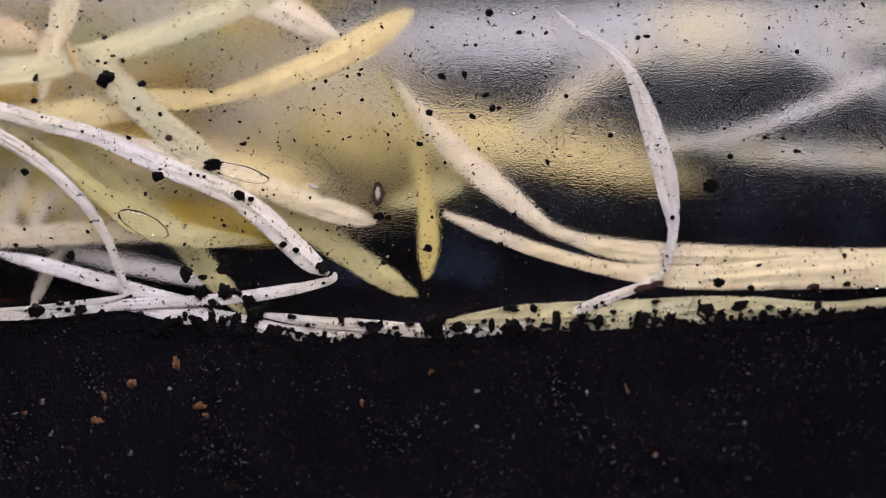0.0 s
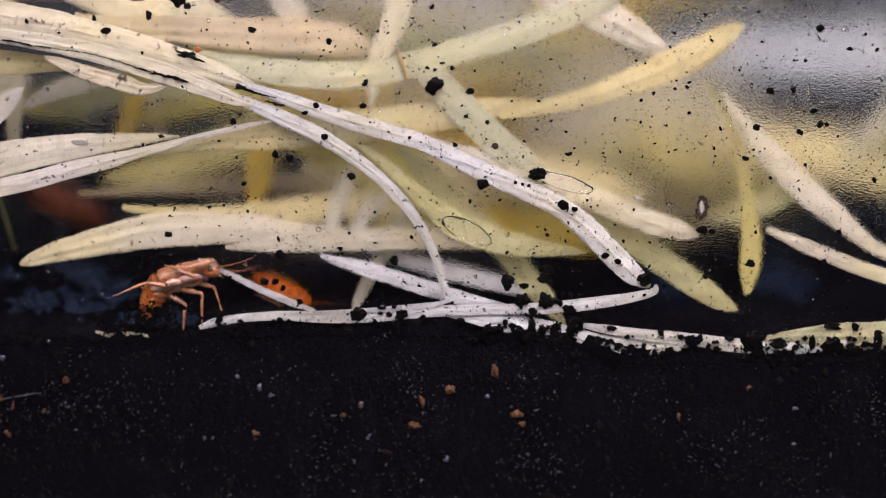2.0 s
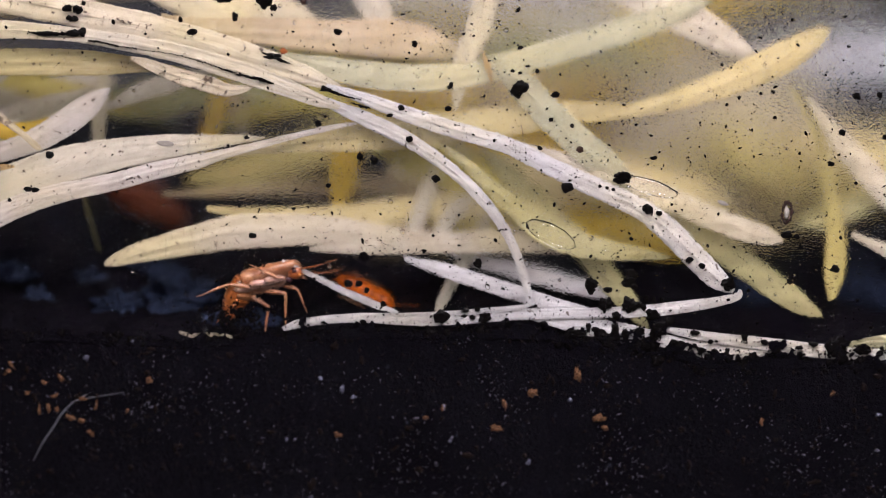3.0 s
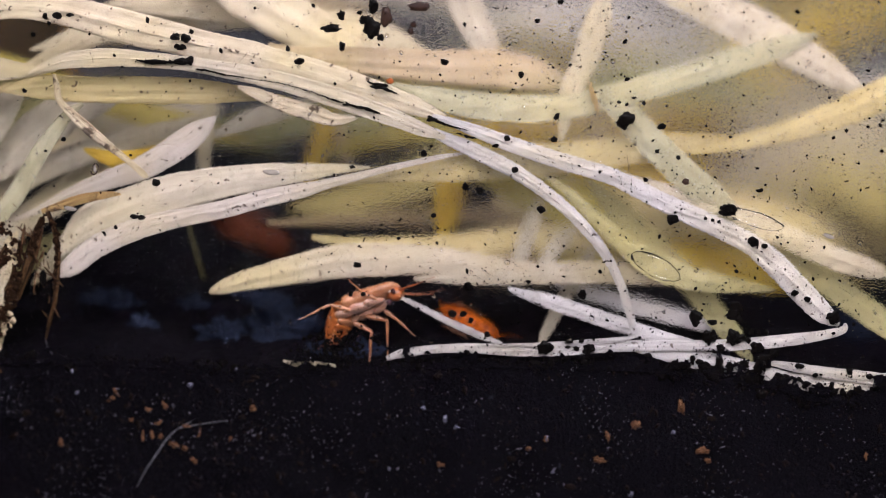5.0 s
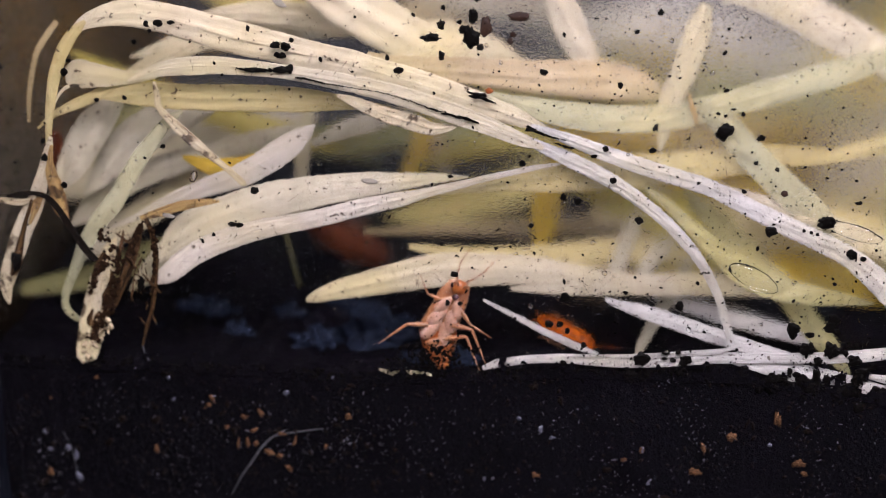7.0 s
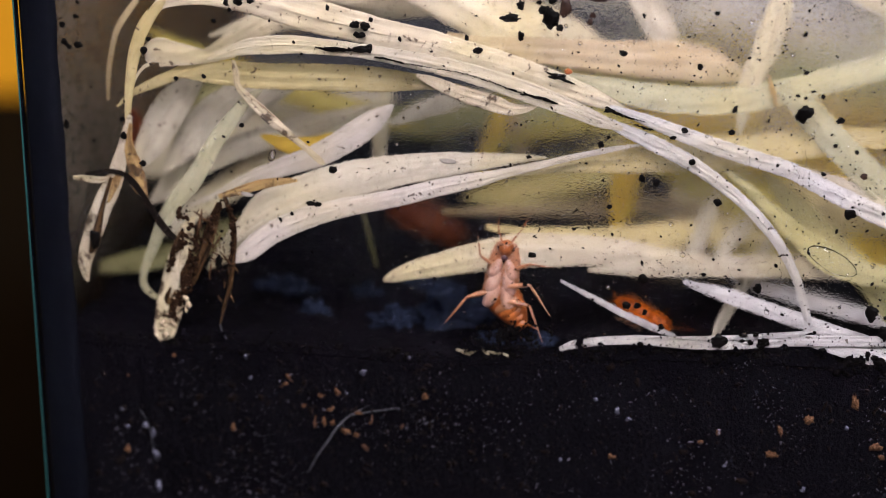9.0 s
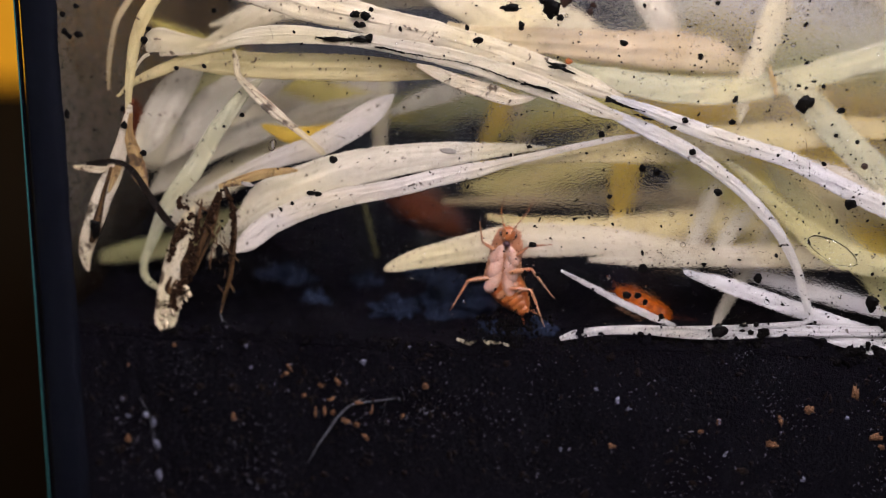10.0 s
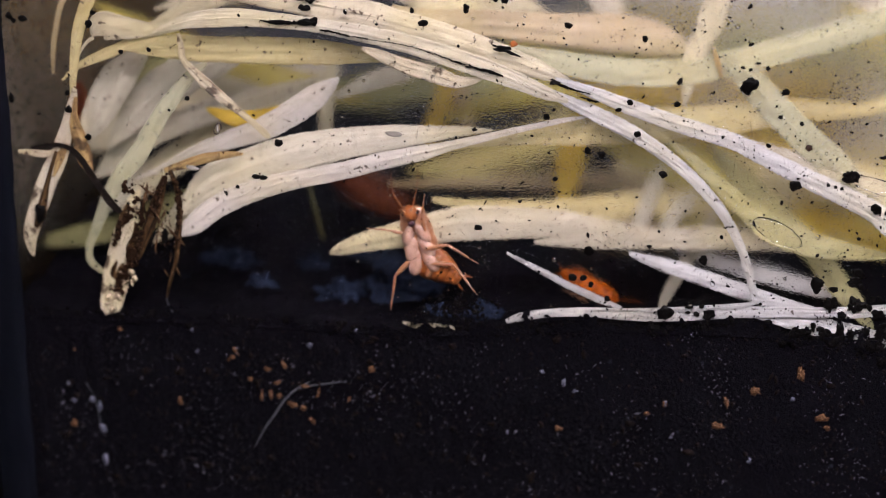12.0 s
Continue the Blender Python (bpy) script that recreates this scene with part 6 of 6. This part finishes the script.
def droplets():
    """Water beads on the inside of the pane, and two long flat drops."""
    r = np.random.default_rng(11)
    V, F, base = [], [], 0
    sides, rings = 10, 4
    for _ in range(2600):
        x = r.uniform(-90, 112)
        z = float(soil_line(x)) + 1.5 + r.uniform(0, 1) ** 1.5 * 58
        if r.uniform() > 0.55 + 1.2 * noise.noise(Vector((x * 0.09, z * 0.09, 21))):
            continue
        s = min(0.5, 0.06 + r.exponential(0.075))
        # a dome of water that sits on the glass
        lump, tall, ph = r.uniform(0.0, 0.16), r.uniform(0.45, 0.75), r.uniform(0, 6.28)
        for k in range(rings):
            q = k / (rings - 0.35) * math.pi / 2
            for j in range(sides):
                a = 2 * math.pi * j / sides
                w = s * math.cos(q) * (1 + lump * math.sin(2 * a + ph))
                V.append((x + w * math.cos(a), 0.04 + tall * s * math.sin(q), z + w * math.sin(a)))
        V.append((x, 0.04 + tall * s, z))
        for k in range(rings - 1):
            for j in range(sides):
                j2 = (j + 1) % sides
                F.append((base + k * sides + j, base + (k + 1) * sides + j, base + (k + 1) * sides + j2, base + k * sides + j2))
        for j in range(sides):
            F.append((base + (rings - 1) * sides + j, base + rings * sides, base + (rings - 1) * sides + (j + 1) % sides))
        F.append([base + j for j in range(sides)])
        base += rings * sides + 1
    ob = tagged(mesh_of("water_beads", np.array(V) * MM, F, WATER), "small round water beads on the front pane", "water drops", kind="stuff")
    ob.visible_shadow = False
    for x, z, a, b, turn in [(0.18, 87.47, 4.97, 1.34, 0.34), (-16.48, 79.39, 4.78, 1.82, 0.5)]:
        v, f = blob(r, a, 0.45, b, 0.12, 3)
        ob = mesh_of("water_drop", v * MM, f, WATER)
        ob.location, ob.rotation_euler = Vector((x, 0.52, z)) * MM, (0, turn, 0)
        ob.visible_shadow = False
        tagged(ob, "long flat water drop between blade and glass", "water drop")


droplets()



def debris():
    """Loose bits: crumbs in front of the insect's tail, rotten leaf bits round the stalk base."""
    r = np.random.default_rng(17)
    items = []
    for _ in range(330):
        x, z = r.normal(-71.8, 3.0), r.normal(66.0, 1.5)
        s = min(0.55, 0.08 + r.exponential(0.13))
        items.append((x, 0.1 + 0.2 * s, z, s, 0.2 * s + 0.05, s * r.uniform(0.6, 1.1), r.uniform(0, 6.28), r.integers(40)))
    tagged(scatter("soil_crumbs", items, CRUMB), "black crumbs on the pane before the insect", "soil crumbs", kind="stuff")
    items = []
    for _ in range(70):
        u = r.uniform(0, 1)
        x, z = -124.4 + 4.5 * u + r.normal(0, 1.3), 89.4 - 15 * u + r.normal(0, 2.2)
        s = min(0.5, 0.08 + r.exponential(0.12))
        items.append((x, 0.5 + r.uniform(0, 0.8), z, s * r.uniform(1.5, 6), 0.12, s * 0.5, r.uniform(0.6, 2.2), r.integers(40)))
    tagged(scatter("leaf_litter", items, ROTTEN), "brown rotten leaf bits clinging to the stalk base", "leaf litter", kind="stuff")

    def along(runs, small, most, y):
        for (p, q, w), spread, count in runs:
            for _ in range(count):
                u = r.uniform(0, 2)
                g, h = (p, q) if u < 1 else (q, w)
                u = u - int(u)
                s = min(most, small + r.exponential(small))
                yield (g[0] + (h[0] - g[0]) * u + r.normal(0, 0.5 * spread), y + r.uniform(-0.1, 0.1), g[1] + (h[1] - g[1]) * u + r.normal(0, 0.5 * spread), s * r.uniform(0.8, 1.8), 0.12, s, r.uniform(0.8, 2.2), r.integers(40))

    # rot along the edges of the stalk base and on the bits beside it, pale pith at its torn end
    crust = [([(-124.9, 84.1), (-125.8, 79.9), (-126.8, 76.3)], 0.8, 75), ([(-126.7, 83.9), (-129.1, 80.4), (-130.5, 77.4)], 0.6, 70), ([(-126.8, 76.3), (-128.7, 72.3), (-130.7, 68.7)], 1.0, 170), ([(-128.0, 88.0), (-127.1, 86.5), (-125.5, 84.9)], 1.0, 30), ([(-120.3, 89.7), (-122.0, 86.9), (-123.0, 83.4)], 0.5, 50), ([(-119.3, 89.4), (-118.4, 84.9), (-119.3, 76.8)], 0.4, 45)]
    tagged(scatter("rot_crust", along(crust, 0.12, 0.5, 0.2), CRUST), "dark brown rot crust on the stalk base", "rot crust", kind="stuff")
    pith = [([(-127.7, 71.6), (-129.9, 69.2), (-131.8, 66.1)], 1.3, 55)]
    tagged(scatter("torn_pith", along(pith, 0.13, 0.5, 0.3), PITH), "pale torn pith at the stalk end", "pith", kind="stuff")


debris()


# ---- insects ----
def ellipsoid(cx, cy, cz, rx, ry, rz, seg=18, rings=10, pinch=0.0):
    bm = bmesh.new()
    bmesh.ops.create_uvsphere(bm, u_segments=seg, v_segments=rings, radius=1.0)
    for v in bm.verts:
        k = 1 - pinch * v.co.x
        v.co = ((cx + v.co.x * rx) * MM, (cy + v.co.y * ry * k) * MM, (cz + v.co.z * rz * k) * MM)
    return bm


def loft(stations, count, ridge=0.0, pitch=1.0, sides=22):
    """A closed body along x: stations of (x, half width, half height, z of the middle), mm."""
    s = spline(stations, count)
    V, F = [], []
    for x, w, h, z in s:
        k = 1 + ridge * abs(math.sin(x * math.pi / pitch))
        for j in range(sides):
            a = 2 * math.pi * j / sides
            c, d = math.cos(a), math.sin(a)
            V.append((x, max(w, 0.05) * k * c, z + max(h, 0.05) * k * d * (1.0 if d > 0 else 0.75)))
    for i in range(count - 1):
        for j in range(sides):
            j2 = (j + 1) % sides
            F.append((i * sides + j, (i + 1) * sides + j, (i + 1) * sides + j2, i * sides + j2))
    F.append([j for j in range(sides)])
    F.append([(count - 1) * sides + j for j in range(sides)][::-1])
    return np.array(V) * MM, F


WAIST = (-1.4, 0.0, 0.1)


def insect(name, label, tone="pale"):
    """A flat wingless nymph about 13 mm long: x forward, z to its back, belly at -z."""
    e = tagged(new(name), label, "insect")
    flesh, milk, hind = {"pale": (SKIN, PLATE, AMBER), "amber": (RUST, RUST, RUST), "dark": (DARK_AMBER, DARK_AMBER, DARK_AMBER), "deep": (DEEP_RED, DEEP_RED, DEEP_RED)}[tone]
    v, f = loft([(-7.0, 0.3, 0.3, 0.2), (-6.2, 1.05, 0.8, 0.25), (-4.8, 1.8, 1.3, 0.35), (-3.0, 2.3, 1.55, 0.4), (-1.2, 2.4, 1.5, 0.35)], 44, 0.035, 0.95)
    abdomen = tagged(mesh_of("abdomen", v - np.array(WAIST) * MM, f, hind, e), "amber ringed abdomen")
    abdomen.location = Vector(WAIST) * MM
    v, f = loft([(-1.6, 2.38, 1.45, 0.35), (-0.2, 2.3, 1.5, 0.4), (1.2, 2.2, 1.4, 0.4), (2.6, 2.1, 1.25, 0.4)], 26, 0.05, 1.7)
    tagged(mesh_of("thorax", v, f, flesh, e), "pale pink thorax" if tone == "pale" else "")
    v, f = loft([(2.2, 2.2, 1.1, 0.4), (3.4, 2.12, 1.05, 0.45), (4.6, 1.8, 0.95, 0.5), (5.6, 1.35, 0.6, 0.55), (6.0, 0.3, 0.2, 0.55)], 24)
    mesh_of("pronotum", v, f, flesh, e)
    head = part("head", ellipsoid(5.2, 0, -0.35, 1.15, 1.02, 0.9, 20, 14, -0.1), hind, e, "amber head")
    part("mouthparts", ellipsoid(4.05, 0, -1.05, 0.42, 0.5, 0.4, 12, 8), MOUTH, head, "dark mouthparts")
    for s in (-1, 1):
        part("eye", ellipsoid(5.2, s * 0.92, -0.35, 0.36, 0.32, 0.46, 12, 8), EYE_DARK, head)
        v, f = tube([(5.9, s * 0.5, -0.3), (6.9, s * 1.0, -0.6), (8.8, s * 1.7 + 0.3, -0.9), (11.2, s * 1.9 + 0.9, -0.7)], [0.14, 0.10, 0.075, 0.03], 6)
        mesh_of("antenna", v, f, hind, e)
        v, f = tube([(5.6, s * 0.35, -1.0), (6.2, s * 0.7, -1.3), (6.1, s * 1.2, -1.2)], [0.14, 0.11, 0.04], 6)
        mesh_of("palp", v, f, flesh, head)
        v, f = tube([(-6.8, s * 0.6, 0.1), (-7.6, s * 1.0, 0.2), (-8.1, s * 1.2, 0.2)], [0.16, 0.11, 0.03], 6)
        mesh_of("cercus", v - np.array(WAIST) * MM, f, hind, abdomen)
    for x, w, ln in ((-1.5, 0.86, 1.8), (0.5, 0.86, 1.7), (2.4, 0.75, 1.5)):
        for s in (-1, 1):
            bm = ellipsoid(0, 0, 0, ln, w, 0.5, 16, 10, 0.25)
            turn = Matrix.Rotation(-s * 0.42, 4, "Z")
            for v in bm.verts:
                v.co = turn @ v.co + Vector((x * MM, s * 0.98 * MM, -0.72 * MM))
            part("coxa", bm, milk, e, "milky white coxa plate" if tone == "pale" else "")
    for k in range(5):
        bm = ellipsoid(-2.9 - 0.85 * k, 0, -0.62 + 0.06 * k, 0.62, 1.9 - 0.26 * k, 0.42, 18, 10)
        for v in bm.verts:
            v.co -= Vector(WAIST) * MM
        part("belly_plate", bm, hind if k > 0 else flesh, abdomen)
    return e


def leg(e, hip, femur, shin, thick=0.36):
    """A leg hinged at the hip and at the knee: each segment lies along its own x; lengths in mm."""
    v, f = tube([(0, 0, 0), (femur * 0.4, 0, 0.06), (femur, 0, 0)], [thick * 0.9, thick * 1.2, thick * 0.6], 8)
    fem = mesh_of("leg", v, f, SKIN, e)
    fem.location = Vector(hip) * MM
    v, f = tube([(0, 0, 0), (shin * 0.3, 0, 0.05), (shin * 0.62, 0, 0), (shin * 0.64, 0, 0), (shin * 0.85, 0, -0.05), (shin, 0, 0.05)],
                [thick * 0.6, thick * 0.58, thick * 0.4, thick * 0.26, thick * 0.24, 0.05], 8)
    low = mesh_of("shin", v, f, SKIN, fem)
    low.location = Vector((femur, 0, 0)) * MM
    return fem, low


def insect_pose(x, y, z, angle, roll):
    """Head along angle (degrees, in the glass plane, 0 = +x); belly to the pane, tipped down by roll."""
    a = radians(angle)
    fwd = Vector((math.cos(a), 0, math.sin(a)))
    back = Vector((0, 1, 0))
    m = Matrix((fwd, back.cross(fwd), back)).transposed().to_4x4()
    return Matrix.Translation(Vector((x, y, z)) * MM) @ m @ Matrix.Rotation(radians(roll), 4, "X")


SIZE = 1.3
nymph = insect("cockroach_nymph", "pale amber wingless insect climbing the inside of the glass")
nymph.scale = (SIZE, SIZE, SIZE)
LEGS = [
    leg(nymph, (-1.9, 1.2, -1.0), 3.0, 5.2, 0.30),
    leg(nymph, (-1.0, -1.7, -1.0), 2.7, 4.6, 0.31),
    leg(nymph, (0.2, 1.0, -1.1), 3.0, 4.9, 0.31),
    leg(nymph, (0.6, -1.7, -0.6), 2.4, 3.6, 0.26),
    leg(nymph, (2.6, 1.5, -0.9), 2.2, 3.4, 0.24),
    leg(nymph, (2.9, -1.6, -0.9), 1.9, 3.0, 0.22),
]


def still_insect(label, m, size=1.0, tone="amber"):
    """Another insect, at rest with its legs drawn in."""
    e = insect("cockroach_nymph", label, tone)
    for s in (-1, 1):
        for x in (-1.4, 0.5, 2.3):
            fem, low = leg(e, (x, s * 1.4, -0.9), 1.6, 2.8, 0.25)
            fem.rotation_euler = (0, 0.2, s * radians(125))
            low.rotation_euler = (0, 0, s * radians(50))
    e.matrix_world = m @ Matrix.Scale(size, 4)
    return e


still_insect("orange brown insect resting on the soil under the grass", insect_pose(-49.0, 11.0, 66.4, -30, 150), 0.85)
still_insect("reddish insect deep in the grass heap", insect_pose(-91.9, 48.0, 73.1, -27, 170), 1.3, "deep")
still_insect("reddish insect among the stalks at the tank end", insect_pose(-140.6, 24.0, 95.9, 92, 20), 0.7, "deep")


def bearing(m, image, lift):
    """Turn, in the space of m, that lays x along an angle in the plane of the glass (0 = +x, 90 = up), lifted towards the pane."""
    a, b = radians(image), radians(lift)
    way = m.to_3x3().inverted() @ Vector((math.cos(a) * math.cos(b), -math.sin(b), math.sin(a) * math.cos(b)))
    return way.to_track_quat("X", "Z").to_matrix().to_4x4()


def motions():
    rows = [
        (0, -59.7, 69.2, 2, 58),
        (0.8, -59.7, 69.2, 2, 58),
        (1.2, -63.9, 69.9, 8, 58),
        (1.5, -67.2, 71.2, 15, 56),
        (2.5, -67, 70.3, 17, 55),
        (3, -67.1, 70.7, 17, 54),
        (5, -67.6, 71.5, 22, 46),
        (5.5, -68.2, 70.8, 46, 24),
        (6, -69.5, 70.2, 48, 22),
        (6.5, -69.4, 70.6, 56, 16),
        (7, -70, 70.7, 63, 10),
        (7.5, -71.4, 71.4, 73, 6),
        (9.5, -73.1, 74.1, 81, 0),
        (10, -72.8, 74.3, 80, 0),
        (10.5, -74.2, 73.8, 83, 0),
        (11, -75.7, 72.9, 88, -2),
        (11.5, -75.7, 74.4, 104, -4),
        (12, -77.6, 75, 103, -6),
    ]
    body = [(t, insect_pose(x, 5.0, z, a, r)) for t, x, z, a, r in rows]
    walk(nymph, body)
    # the abdomen hangs down behind at first and swings aside as the insect rears up
    hind = nymph.children[0]
    times = [t for t, m in body]
    at = lambda t: insect_pose(*[float(np.interp(t, times, [r[k] for r in rows])) if k else 0.0 for k in (1, 0, 2, 3, 4)])
    sag = [(0.0, -14), (0.8, -14), (1.2, -40), (3.0, -38), (5.0, -36), (5.5, -24), (6.5, -24), (7.5, -40), (9.5, -44), (10.5, -46), (12.0, -46)]
    walk(hind, [(t, Matrix.Translation(Vector(WAIST) * MM) @ Matrix.Rotation(radians(a), 4, at(t).to_3x3().inverted() @ Vector((0, 1, 0)))) for t, a in sag])
    # each leg: time, then the angles of femur and shin in the plane of the glass
    steps = [
        [(0, -30, -100), (3, -30, -100), (5, -25, -95), (5.5, -10, -78), (6.5, 5, -72), (7.5, 12, -65), (9.5, -10, -70), (10.5, 8, -64), (11, 2, -56), (11.5, 5, -58), (12, 0, -50)],
        [(0, 150, 205), (0.8, 150, 205), (1.2, 142, 214), (1.5, 160, 203), (2.5, 168, 197), (3, 168, 197), (5, 160, 202), (5.5, 140, 208), (6.5, 165, 212), (7.5, 186, 218), (9.5, 193, 232), (10, 186, 238), (10.5, 181, 245), (11, 200, 250), (11.5, 214, 252), (12, 225, 262)],
        [(0, -8, -95), (1.5, -12, -90), (2.5, -8, -95), (3, -5, -92), (5, -10, -90), (5.5, -25, -80), (6.5, -15, -70), (7.5, 0, -62), (9.5, 8, -55), (10, 14, -50), (10.5, 12, -42), (11, 18, -38), (11.5, 10, -34), (12, 15, -28)],
        [(0, 215, 222), (5, 220, 228), (5.5, 240, 250), (7.5, 262, 275), (9.5, 278, 290), (12, 292, 300)],
        [(0, -12, -70), (1.5, -8, -74), (2.5, -12, -70), (3, -12, -68), (5, -35, -40), (5.5, -68, -15), (6.5, -60, -30), (7.5, -52, -25), (9.5, 38, 5), (10, 40, 10), (10.5, 60, 30), (11, 85, 60), (12, 100, 80)],
        [(0, 150, 146), (3, 150, 146), (5, 152, 130), (5.5, 158, 112), (6.5, 155, 108), (7.5, 150, 105), (9.5, 138, 92), (10.5, 145, 100), (11.5, 158, 150), (12, 165, 170)],
    ]
    for (fem, low), turns in zip(LEGS, steps):
        hip, knee = fem.location.copy(), low.location.copy()
        upper, lower = [], []
        for t, a, b in turns:
            m = at(t)
            q, p = bearing(m, a, 8 if fem != LEGS[3][0] else -35), bearing(m, b, 14 if fem != LEGS[3][0] else -20)
            upper.append((t, Matrix.Translation(hip) @ q))
            lower.append((t, Matrix.Translation(knee) @ q.inverted() @ p))
        walk(fem, upper)
        walk(low, lower)


motions()
